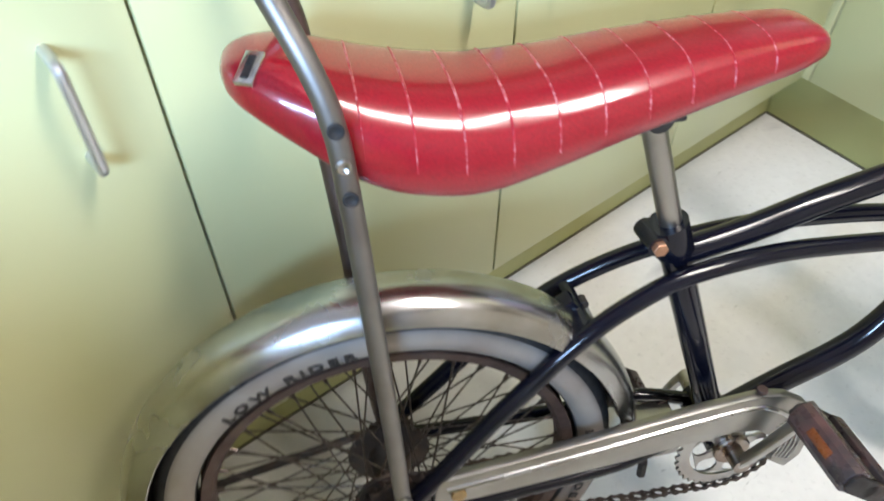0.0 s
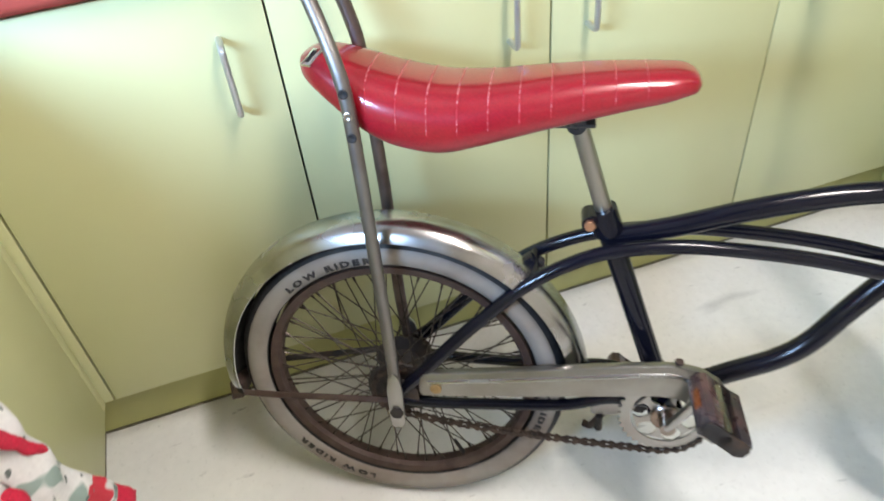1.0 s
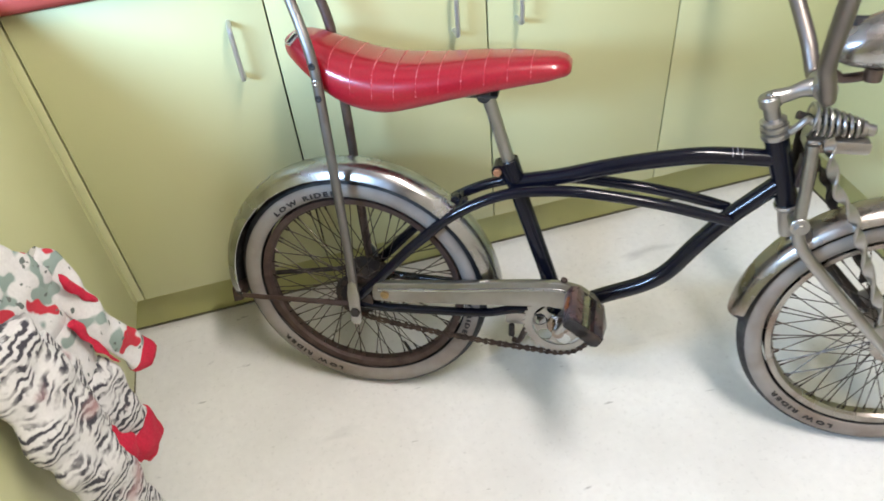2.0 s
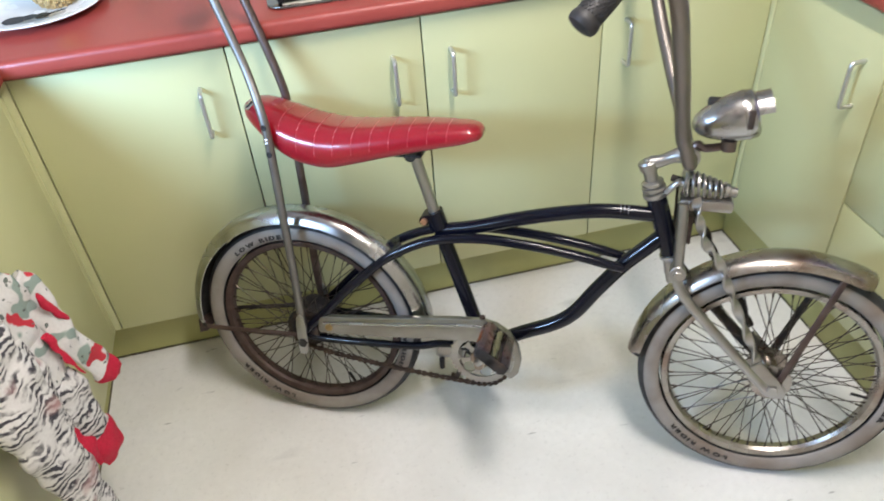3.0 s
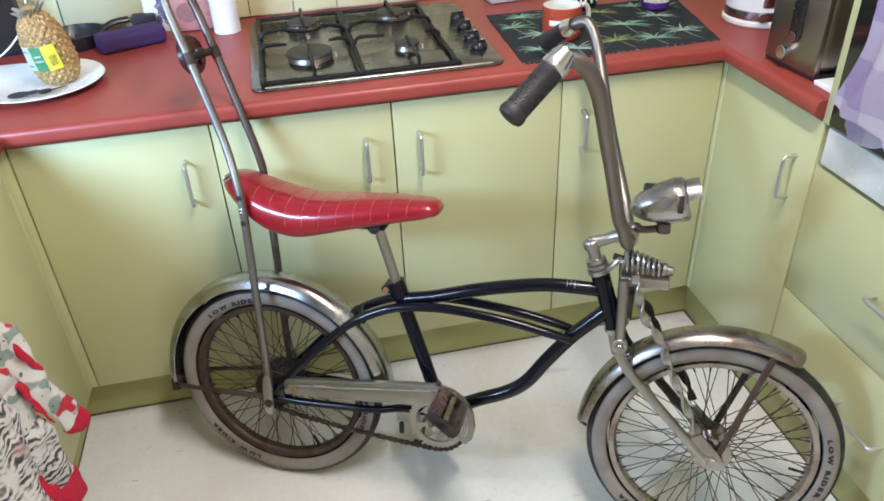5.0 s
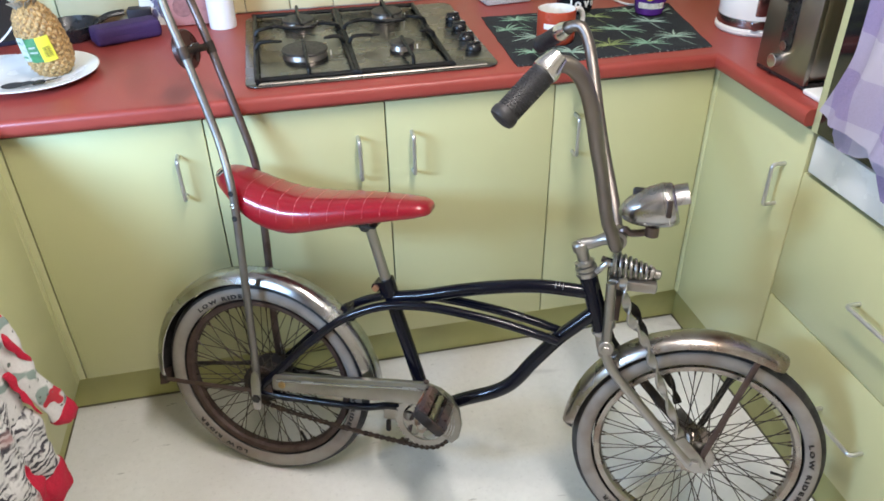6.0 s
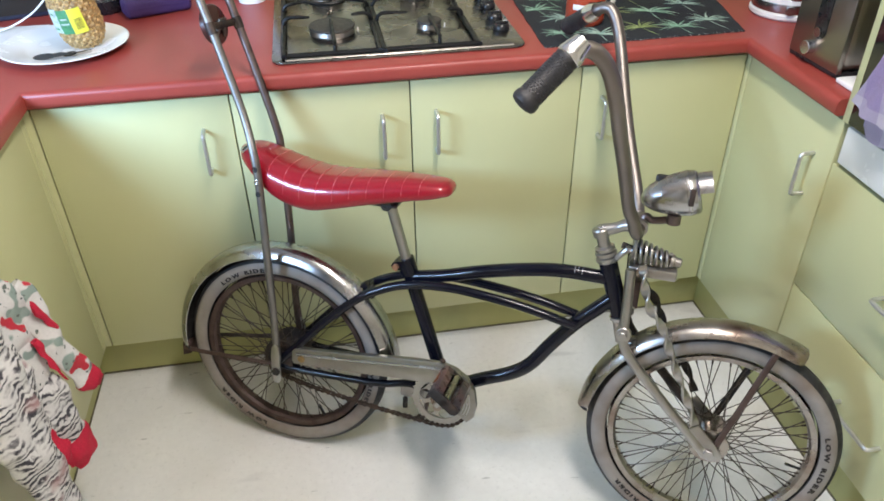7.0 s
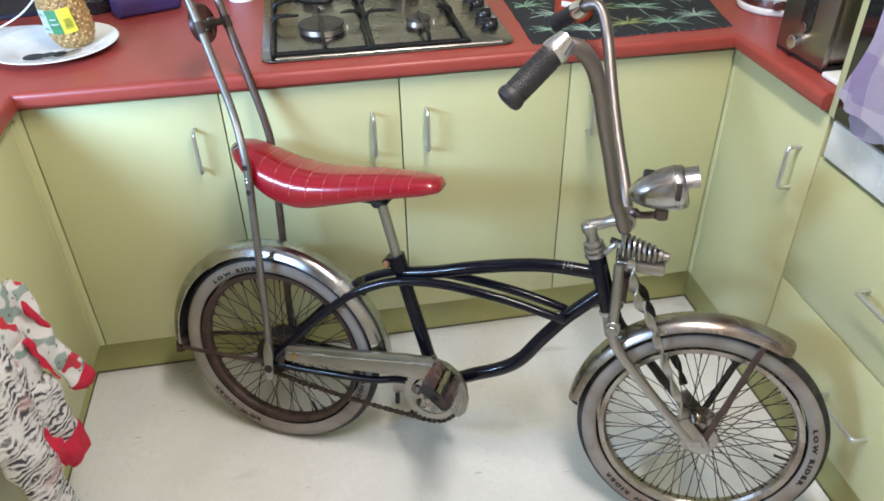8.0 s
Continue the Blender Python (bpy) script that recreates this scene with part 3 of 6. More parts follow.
def bicycle():
    t = thing("bicycle", "black low rider bicycle with red banana seat and tall chrome handlebars", "bicycle", BIKE)
    wheel(t, 0.0, "rear_wheel", 0.040, RUST, (113.0, 235.0, -8.0), 148, hub_mat=GREASE_AND_DARK)
    wheel(t, BASE, "front_wheel", 0.032, CHROME_RUST, (-121.6, -1.0), 200, hub_mat=CHROME_RUST)

    # frame
    twin = [(0.0, 0.250), (0.040, 0.292), (0.102, 0.362), (0.141, 0.4005), (0.186, 0.4415), (0.240, 0.4735), (0.300, 0.494), (0.390, 0.503), (0.490, 0.4945), (0.575, 0.479), (0.668, 0.4575)]
    side = [0.058, 0.056, 0.050, 0.046, 0.040, 0.033, 0.027, 0.025, 0.025, 0.025, 0.025]
    frame_ = part("frame", sweep(spline([F(*p) for p in ((0.293, 0.500), (0.37, 0.5165), (0.45, 0.5395), (0.535, 0.556), (0.62, 0.5655), (0.716, 0.5655))], 10), 0.0142, 18), PAINT, t, "midnight black enamelled curved frame tube")
    for s in (1, -1):
        line = spline([F(u, v, s * l) for (u, v), l in zip(twin, side)], 8)
        rad = [0.0098] * (len(line) - 5) + [0.0098, 0.0096, 0.0092, 0.0088, 0.008]
        part("twin_tube", sweep(line, rad, 14), PAINT, frame_)
        part("chain_stay", sweep(spline([F(0.0, 0.242, s * 0.056), F(0.05, 0.2345, s * 0.054), F(0.16, 0.2345, s * 0.049), F(0.25, 0.2375, s * 0.045), F(0.310, 0.247, s * 0.037), F(0.375, 0.235, s * 0.026)], 6), 0.0085, 12), PAINT, frame_)
        part("dropout", plate([(-0.022, -0.018), (0.012, -0.022), (0.034, -0.012), (0.034, 0.012), (0.012, 0.030), (-0.018, 0.018)], 0.004, Matrix.Translation(B(0, AX, s * 0.056 + (0.0 if s > 0 else 0.004))) @ Matrix.Rotation(radians(90), 4, "X"), 0.001), GREASE_AND_DARK, frame_)
    part("seat_tube", sweep([F(0.2885, 0.529), F(0.390, 0.228)], 0.0152, 18), PAINT, frame_)
    part("down_tube", sweep(spline([F(*p) for p in ((0.738, 0.527), (0.704, 0.491), (0.665, 0.4515), (0.6150, 0.396), (0.5755, 0.3395), (0.536, 0.3055), (0.469, 0.272), (0.40, 0.234))], 8), 0.0152, 18), PAINT, frame_)
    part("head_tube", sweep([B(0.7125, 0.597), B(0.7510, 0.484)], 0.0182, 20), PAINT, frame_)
    part("bottom_bracket", rod(F(0.390, 0.228, -0.036), F(0.390, 0.228, 0.036), 0.025, 22), PAINT, frame_)
    part("bridge", rod(F(0.200, 0.452, 0.042), F(0.200, 0.452, -0.042), 0.008, 10), PAINT, frame_)
    part("fender_bracket", plate([(-0.014, -0.026), (0.014, -0.02), (0.010, 0.02), (-0.010, 0.02)], 0.02, Matrix.Translation(F(0.196, 0.447, -0.010)) @ Matrix.Rotation(radians(90), 4, "X") @ Matrix.Rotation(radians(35), 4, "Z"), 0.002), PAINT, frame_)
    part("fender_bolt", disc(F(0.208, 0.455, -0.003), N_L, 0.005, 0.012, 10), GREASE_AND_DARK, frame_)
    chip = mat("scuffed_grey_primer", (0.34, 0.34, 0.35), 0.5, vary=0.5, scale=300)
    for u0, w0, w1 in ((0.652, 20, 120), (0.659, 35, 150), (0.667, 15, 80), (0.585, 60, 85)):
        v0 = 0.5655 - 0.10 * max(0.0, 0.62 - u0)
        part("paint_chip", sweep([F(u0, v0) + Vector((0, -math.cos(radians(a)) * 0.0141, math.sin(radians(a)) * 0.0141)) for a in range(w0, w1, 8)], 0.0010, 6, flat=0.5), chip, frame_, "white scuff through the paint")
    # seat clamp
    part("seat_clamp", sweep([F(0.2955, 0.508), F(0.2835, 0.5435)], 0.0195, 20), PAINT, t, "black seat clamp")
    part("clamp_lug", rod(F(0.2690, 0.528, -0.017), F(0.2690, 0.528, 0.017), 0.0105, 14), PAINT, t)
    part("clamp_bolt", disc(F(0.2690, 0.528, 0.020), N_L, 0.0075, 0.007, 6), mat("rusty_bolt", (0.42, 0.22, 0.13), 0.4, 0.8, vary=0.2, scale=120), t, "rusty clamp bolt")
    part("seat_post", sweep([F(0.2885, 0.535), F(0.2535, 0.650), F(0.2500, 0.668)], 0.0112, 16), CHROME_DULL, t, "dull chrome seat post")
    part("post_clamp", rod(F(0.247, 0.668, -0.024), F(0.247, 0.668, 0.024), 0.012, 16), BLACK, t)

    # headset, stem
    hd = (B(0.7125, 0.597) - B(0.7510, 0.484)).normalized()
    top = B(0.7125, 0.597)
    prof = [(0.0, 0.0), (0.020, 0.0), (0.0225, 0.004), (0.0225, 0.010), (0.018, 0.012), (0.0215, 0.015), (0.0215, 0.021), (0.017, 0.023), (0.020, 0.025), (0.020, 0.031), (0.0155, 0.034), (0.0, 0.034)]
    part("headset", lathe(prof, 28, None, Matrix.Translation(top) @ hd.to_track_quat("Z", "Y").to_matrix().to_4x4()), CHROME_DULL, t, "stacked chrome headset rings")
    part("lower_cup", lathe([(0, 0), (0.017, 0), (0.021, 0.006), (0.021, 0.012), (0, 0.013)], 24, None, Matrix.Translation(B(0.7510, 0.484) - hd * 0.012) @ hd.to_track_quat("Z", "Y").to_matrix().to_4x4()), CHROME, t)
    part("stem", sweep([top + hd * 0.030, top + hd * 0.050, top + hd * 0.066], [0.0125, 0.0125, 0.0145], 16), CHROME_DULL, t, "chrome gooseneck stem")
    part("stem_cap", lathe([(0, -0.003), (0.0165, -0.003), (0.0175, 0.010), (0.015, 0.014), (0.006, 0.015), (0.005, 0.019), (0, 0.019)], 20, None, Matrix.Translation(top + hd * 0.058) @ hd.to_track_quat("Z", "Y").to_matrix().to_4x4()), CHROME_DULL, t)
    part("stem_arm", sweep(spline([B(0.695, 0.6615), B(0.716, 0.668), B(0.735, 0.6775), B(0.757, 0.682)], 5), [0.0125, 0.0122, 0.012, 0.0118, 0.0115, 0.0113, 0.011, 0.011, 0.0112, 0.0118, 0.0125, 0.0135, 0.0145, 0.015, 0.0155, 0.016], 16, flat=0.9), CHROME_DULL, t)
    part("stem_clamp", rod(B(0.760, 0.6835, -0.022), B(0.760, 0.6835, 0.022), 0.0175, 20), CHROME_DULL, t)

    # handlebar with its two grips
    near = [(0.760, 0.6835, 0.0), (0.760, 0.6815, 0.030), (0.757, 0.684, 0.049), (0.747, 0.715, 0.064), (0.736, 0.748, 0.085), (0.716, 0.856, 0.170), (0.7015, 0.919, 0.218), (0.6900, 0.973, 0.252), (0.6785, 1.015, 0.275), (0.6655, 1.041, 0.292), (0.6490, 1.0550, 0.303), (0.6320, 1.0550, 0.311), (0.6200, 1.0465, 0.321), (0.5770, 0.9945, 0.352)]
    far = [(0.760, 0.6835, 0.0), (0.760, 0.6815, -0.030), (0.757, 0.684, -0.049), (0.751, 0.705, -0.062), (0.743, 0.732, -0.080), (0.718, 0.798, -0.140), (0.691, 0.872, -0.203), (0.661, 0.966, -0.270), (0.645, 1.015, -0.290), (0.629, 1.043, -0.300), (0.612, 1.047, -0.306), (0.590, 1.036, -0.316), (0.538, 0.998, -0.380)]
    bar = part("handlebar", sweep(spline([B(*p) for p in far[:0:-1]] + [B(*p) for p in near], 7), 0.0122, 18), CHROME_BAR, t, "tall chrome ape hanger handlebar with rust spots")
    for pts in (near, far):
        a, e = B(*pts[-2]), B(*pts[-1])
        d = (e - a).normalized()
        q = d.to_track_quat("Z", "Y").to_matrix().to_4x4()
        mm = Matrix.Translation(e + d * 0.013 - d * 0.086) @ q @ Matrix.Diagonal((1.10, 1.10, 0.84, 1))
        grip = part("grip", lathe([(0.0, 0.0), (0.0160, 0.0), (0.0168, 0.003), (0.0166, 0.006), (0.0160, 0.008), (0.0160, 0.05), (0.0160, 0.088), (0.0176, 0.091), (0.0184, 0.096), (0.0183, 0.102), (0.0165, 0.107), (0.011, 0.110), (0.0, 0.111)], 32, None, mm), RUBBER, bar, "black patterned rubber grip")
        bm = bmesh.new()
        for i in range(22):
            for k in range(15):
                w = 2 * math.pi * (i + 0.5 * (k % 2)) / 22
                bmesh.ops.create_cone(bm, cap_ends=True, segments=6, radius1=0.0020, radius2=0.0012, depth=0.0018, matrix=mm @ Matrix.Rotation(w, 4, "Z") @ Matrix.Translation((0.0162, 0, 0.012 + 0.0052 * k)) @ Matrix.Rotation(radians(90), 4, "Y"))
        part("grip_studs", bm, RUBBER, grip, smooth=False)
        part("collar", lathe([(0.0124, -0.036), (0.0132, -0.036), (0.0142, -0.030), (0.0178, -0.010), (0.0183, -0.005), (0.0180, 0.0005), (0.0165, 0.002), (0.0124, 0.001)], 30, None, mm, True), CHROME_BRIGHT, bar, "bright chrome grip collar")

    # springer fork
    for s in (1, -1):
        # far leg, rod and stays take the near-black steel
        leg = part("fork_leg", sweep(spline([K(0.770, 0.600, s * 0.036), K(0.773, 0.545, s * 0.042), K(0.7755, 0.470, s * 0.050), K(0.7785, 0.446, s * 0.052), K(0.795, 0.417, s * 0.053), K(0.855, 0.347, s * 0.054), K(0.920, 0.273, s * 0.054), K(0.952, 0.240, s * 0.054)], 7), 0.0098, 14), CHROME_DULL if s > 0 else GREASE_AND_DARK, t, "dull chrome fork leg" if s > 0 else "dark far fork leg")
        part("pivot_bolt", disc(K(0.7755, 0.468, s * 0.062), N_L, 0.0085, 0.010, 6), CHROME_DULL, leg)
        part("pivot_boss", disc(K(0.7755, 0.468, s * 0.053), N_L, 0.0155, 0.014, 18), CHROME_DULL, leg)
        part("rocker", plate([(-0.050, 0.040), (-0.030, 0.056), (0.008, 0.018), (0.026, -0.010), (0.026, -0.022), (0.006, -0.026), (-0.014, -0.020), (-0.036, 0.010)], 0.006, Matrix.Translation(B(BASE, AX, s * 0.052)) @ Matrix.Rotation(radians(90), 4, "X"), 0.0015), CHROME_DULL, leg)
        part("axle_nut", disc(B(BASE, AX - 0.004, s * 0.062), N_L, 0.011, 0.010, 6), CHROME_DULL, leg)
        b = 0.0 if s > 0 else 0.016
        line = spline([K(0.790 - b, 0.612, s * 0.034), K(0.800 - b, 0.575, s * 0.045), K(0.815 - b, 0.535, s * 0.054), K(0.842 - b, 0.503, s * 0.058), K(0.862 - b, 0.462, s * 0.060), K(0.882 - b, 0.416, s * 0.061), K(0.905, 0.360, s * 0.061), K(0.926, 0.308, s * 0.060)], 12)
        sq = [(1.15, 0.18), (0.95, 0.42), (-0.95, 0.42), (-1.15, 0.18), (-1.15, -0.18), (-0.95, -0.42), (0.95, -0.42), (1.15, -0.18)]
        part("twisted_rod", sweep(line, 0.0078, 8, twist=0.27, shape=sq), CHROME_DULL if s > 0 else GREASE_AND_DARK, t, "twisted square chrome spring rod")
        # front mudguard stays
        part("mudguard_stay", sweep([B(1.045, 0.480, s * 0.034 + 0.012), B(1.035, 0.452, s * 0.040 + 0.008), B(BASE + 0.010, AX + 0.004, s * 0.050)], 0.0068, 8, flat=0.45, up=(0, 0, 1)), RUST if s > 0 else GREASE_AND_DARK, t, "rusty mudguard stay")
        part("mudguard_stay", sweep([B(-0.272, 0.212, s * 0.033), B(-0.20, 0.221, s * 0.044), B(0.0, AX - 0.006, s * 0.064)], 0.0050, 8, flat=0.5), RUST if s > 0 else GREASE_AND_DARK, t, "rusty mudguard stay")
    part("steerer", sweep([B(0.752, 0.478), B(0.758, 0.448), B(0.762, 0.430)], 0.015, 16), CHROME_DULL, t)
    part("fork_crown", sweep([K(0.7745, 0.462, -0.050), K(0.7745, 0.462, 0.050)], 0.0105, 14), CHROME_DULL, t)
    part("upper_yoke", box(0.744, 0.837, -0.026, 0.026, 0.593, 0.615, 0.006), CHROME_DULL, t, "chrome spring yoke")
    part("yoke_bolt", disc(B(0.775, 0.597, 0.029), N_L, 0.0095, 0.008, 6), CHROME_RUST, t)
    coil = []
    for i in range(150):
        f = i / 149
        a = 2 * math.pi * 7.2 * f
        r = 0.0245 - 0.0115 * f
        coil.append(B(0.757 + 0.072 * f + 0, 0.630 - 0.012 * f, 0) + Vector((0, math.cos(a) * r, math.sin(a) * r)))
    part("spring", sweep(coil, 0.0034, 8), CHROME_DULL, t, "beehive fork spring")
    part("spring_core", sweep([B(0.735, 0.636), B(0.752, 0.632), B(0.838, 0.617)], 0.0065, 10), GREASE_AND_DARK, t)
    part("spring_plate", disc(B(0.757, 0.631), (1, 0, -0.15), 0.027, 0.005, 24), CHROME_DULL, t)
    part("spring_nut", lathe([(0, 0), (0.014, 0), (0.0135, 0.007), (0.010, 0.009), (0.0095, 0.020), (0.007, 0.022), (0, 0.023)], 14, None, Matrix.Translation(B(0.828, 0.618)) @ Vector((1, 0, -0.12)).to_track_quat("Z", "Y").to_matrix().to_4x4()), CHROME_DULL, t)
    part("spring_link", sweep(spline([B(0.728, 0.612, 0.012), B(0.738, 0.626, 0.016), B(0.748, 0.636, 0.016), B(0.755, 0.630, 0.014)], 5), 0.006, 10), CHROME_DULL, t)
    part("front_bracket", plate([(-0.016, -0.020), (0.014, -0.03), (0.014, 0.03), (-0.012, 0.028)], 0.03, Matrix.Translation(B(0.768, 0.540, -0.015)) @ Matrix.Rotation(radians(90), 4, "X"), 0.003), RUST, t)

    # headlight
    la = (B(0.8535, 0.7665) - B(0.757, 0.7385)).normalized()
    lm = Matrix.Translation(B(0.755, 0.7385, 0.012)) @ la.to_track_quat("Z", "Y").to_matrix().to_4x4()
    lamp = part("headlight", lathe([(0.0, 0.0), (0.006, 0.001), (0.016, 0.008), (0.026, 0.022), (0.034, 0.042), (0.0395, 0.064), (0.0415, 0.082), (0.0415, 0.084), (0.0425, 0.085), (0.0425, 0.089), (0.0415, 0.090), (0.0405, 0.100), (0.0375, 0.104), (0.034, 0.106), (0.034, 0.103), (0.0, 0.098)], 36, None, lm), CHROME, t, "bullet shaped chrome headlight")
    part("visor", lathe([(0.0345, 0.104), (0.0345, 0.130), (0.0335, 0.130), (0.0335, 0.104)], 24, None, lm @ Matrix.Rotation(radians(20), 4, "Z"), True, arc=(-30, 150)), CHROME, lamp, "chrome lamp visor")
    part("lens", lathe([(0.0, 0.106), (0.02, 0.105), (0.0335, 0.1005)], 24, None, lm), WHITE, lamp)
    part("switch", box(0.768, 0.795, -0.012, 0.004, 0.780, 0.797, 0.005), BLACK, lamp)
    part("lamp_clip", box(0.829, 0.839, -0.0575, -0.052, 0.761, 0.793, 0.002), GREASE_AND_DARK, lamp)
    part("lamp_bracket", sweep(spline([B(0.762, 0.688, 0.004), B(0.770, 0.703, 0.004), B(0.781, 0.697, 0.004), B(0.800, 0.700, 0.006), B(0.822, 0.708, 0.010)], 5), 0.0072, 10), CHROME_BROWN, lamp)
    part("lamp_bolt", disc(B(0.820, 0.708, 0.012), (0, 0, 1), 0.013, 0.02, 16), CHROME_BROWN, lamp)

    # mudguards
    mudguard(t, 0.0, 0.281, 189, 3, "rear_mudguard", CHROME, "shiny chrome rear mudguard", 0.0, 0.035, 0.030)
    mudguard(t, BASE, 0.274, 60, 175, "front_mudguard", CHROME_RUST, "tarnished chrome front mudguard with rust spots", 0.6, 0.035, 0.024)
    part("mudguard_tail", plate([(-0.012, -0.03), (0.010, -0.022), (0.012, 0.006), (-0.010, 0.006)], 0.05, Matrix.Translation(B(-0.272, 0.214, -0.025)) @ Matrix.Rotation(radians(90), 4, "X"), 0.002), RUST, t)

    # drive
    ring = bmesh.new()
    prof = []
    sides = 36 * 4
    for k in range(sides):
        w = 2 * math.pi * k / sides
        r = 0.0655 + (0.0022 if k % 4 in (0, 1) else -0.0022)
        prof.append((r * math.cos(w), r * math.sin(w)))
    mm = Matrix.Translation(B(0.390, 0.228, 0.044)) @ Matrix.Rotation(radians(90), 4, "X")
    # rim of teeth, six round openings between spokes
    outer = [ring.verts.new(mm @ Vector((x, y, z))) for z in (0.0, 0.003) for x, y in prof]
    inner = [ring.verts.new(mm @ Vector((0.050 * math.cos(2 * math.pi * k / sides), 0.050 * math.sin(2 * math.pi * k / sides), z))) for z in (0.0, 0.003) for k in range(sides)]
    for k in range(sides):
        j = (k + 1) % sides
        ring.faces.new((outer[k], outer[j], outer[sides + j], outer[sides + k]))
        ring.faces.new((inner[k], inner[sides + k], inner[sides + j], inner[j]))
        ring.faces.new((outer[k], inner[k], inner[j], outer[j]))
        ring.faces.new((outer[sides + k], outer[sides + j], inner[sides + j], inner[sides + k]))
    spr = part("sprocket", ring, CHROME_DULL, t, "toothed chrome sprocket with round openings")
    for k in range(6):
        w = 2 * math.pi * k / 6 + 0.3
        o = []
        for a, r in ((-0.52, 0.051), (-0.30, 0.046), (-0.16, 0.040), (-0.14, 0.032), (-0.3, 0.024), (-0.5, 0.018), (0.5, 0.018), (0.3, 0.024), (0.14, 0.032), (0.16, 0.040), (0.30, 0.046), (0.52, 0.051)):
            o.append((r * math.cos(w + a), r * math.sin(w + a)))
        part("sprocket_arm", plate(o, 0.003, mm, 0.0), CHROME_DULL, spr)
    part("sprocket_boss", disc(B(0.390, 0.228, 0.048), N_L, 0.022, 0.010, 24), CHROME_RUST, spr)
    part("crank_axle", rod(B(0.390, 0.228, -0.07), B(0.390, 0.228, 0.075), 0.011, 16), CHROME_RUST, t)
    for s, pu, pv in ((1, 0.4340, 0.328), (-1, 0.3560, 0.122)):
        part("crank_arm", sweep(spline([B(0.390, 0.228, s * 0.068), B(0.398 if s > 0 else 0.382, 0.246 if s > 0 else 0.21, s * 0.074), B(pu * 0.7 + 0.39 * 0.3, pv * 0.7 + 0.228 * 0.3, s * 0.086), B(pu, pv, s * 0.090)], 6), 0.0092, 12, flat=0.75), CHROME_DULL, t, "chrome crank arm")
        part("spindle_nut", disc(B(pu, pv, s * 0.092), N_L, 0.012, 0.018, 6), CHROME_RUST, t)
        ped = part("pedal", rod(B(pu, pv, s * 0.095), B(pu, pv, s * 0.188), 0.0085, 12), GREASE_AND_DARK, t, "worn pedal with amber reflectors")
        pm = Matrix.Translation(B(pu, pv, s * 0.141)) @ Matrix.Rotation(radians(38), 4, "Y")
        for e in (-1, 1):
            o = [(0.013, -0.014), (0.029, -0.0155), (0.0355, -0.010), (0.0375, 0.0), (0.0355, 0.010), (0.029, 0.0155), (0.013, 0.014), (0.016, 0.0)]
            bm = plate([(e * x, z) for x, z in o], 0.086, pm @ Matrix.Translation((0, 0.043, 0)) @ Matrix.Rotation(radians(90), 4, "X"), 0.0022)
            blk = part("tread_block", bm, PEDAL, ped, "scuffed rubber tread block")
            bm = box(e * 0.0365, e * 0.0385, -0.016, 0.016, -0.005, 0.005, 0.001)
            bm.transform(pm)
            part("reflector", bm, AMBER, blk, "amber reflector")
            o = [(-0.035, -0.006), (-0.026, -0.0115), (0.026, -0.0115), (0.035, -0.006), (0.035, 0.006), (0.026, 0.0115), (-0.026, 0.0115), (-0.035, 0.006)]
            part("end_plate", plate(o, 0.004, pm @ Matrix.Translation((0, e * 0.045 + 0.002, 0)) @ Matrix.Rotation(radians(90), 4, "X"), 0.001), GREASE_AND_DARK, ped)
        part("barrel", rod(B(pu, pv, s * 0.100), B(pu, pv, s * 0.182), 0.0115, 14), CHROME_RUST, ped, "rust spotted pedal barrel")
    # chain: alternate links on a closed line
    path = spline([B(*p, 0.0455) for p in ((0.0, 0.2035), (0.07, 0.189), (0.148, 0.178), (0.258, 0.1665), (0.34, 0.1605), (0.39, 0.1585), (0.425, 0.169), (0.449, 0.198), (0.4555, 0.228), (0.447, 0.262), (0.42, 0.286), (0.385, 0.2935), (0.30, 0.292), (0.15, 0.289), (0.0, 0.2855), (-0.027, 0.272), (-0.0375, 0.248), (-0.027, 0.219), (0.0, 0.2035))], 60)
    bm, last, k = bmesh.new(), path[0], 0
    for p in path[1:]:
        if (p - last).length >= 0.0127:
            d = p - last
            q = Matrix.Translation((p + last) / 2) @ d.to_track_quat("X", "Z").to_matrix().to_4x4()
            w = 0.0040 if k % 2 else 0.0026
            for s in (-1, 1):
                bmesh.ops.create_cube(bm, size=1.0, matrix=q @ Matrix.Translation((0, s * w, 0)) @ Matrix.Diagonal((0.0127, 0.0011, 0.0050, 1)))
                for e in (-1, 1):
                    bmesh.ops.create_cone(bm, cap_ends=True, segments=8, radius1=0.0046, radius2=0.0046, depth=0.0011, matrix=q @ Matrix.Translation((e * 0.0058, s * w, 0)) @ Matrix.Rotation(radians(90), 4, "X"))
            bmesh.ops.create_cone(bm, cap_ends=True, segments=8, radius1=0.0020, radius2=0.0020, depth=0.0105, matrix=q @ Matrix.Translation((0.0063, 0, 0)) @ Matrix.Rotation(radians(90), 4, "X"))
            last, k = p, k + 1
    part("chain", bm, CHAIN, t, "greasy brown chain", smooth=False)
    part("rear_cog", disc(B(0, AX, 0.0455), N_L, 0.036, 0.003, 36), GREASE_AND_DARK, t)
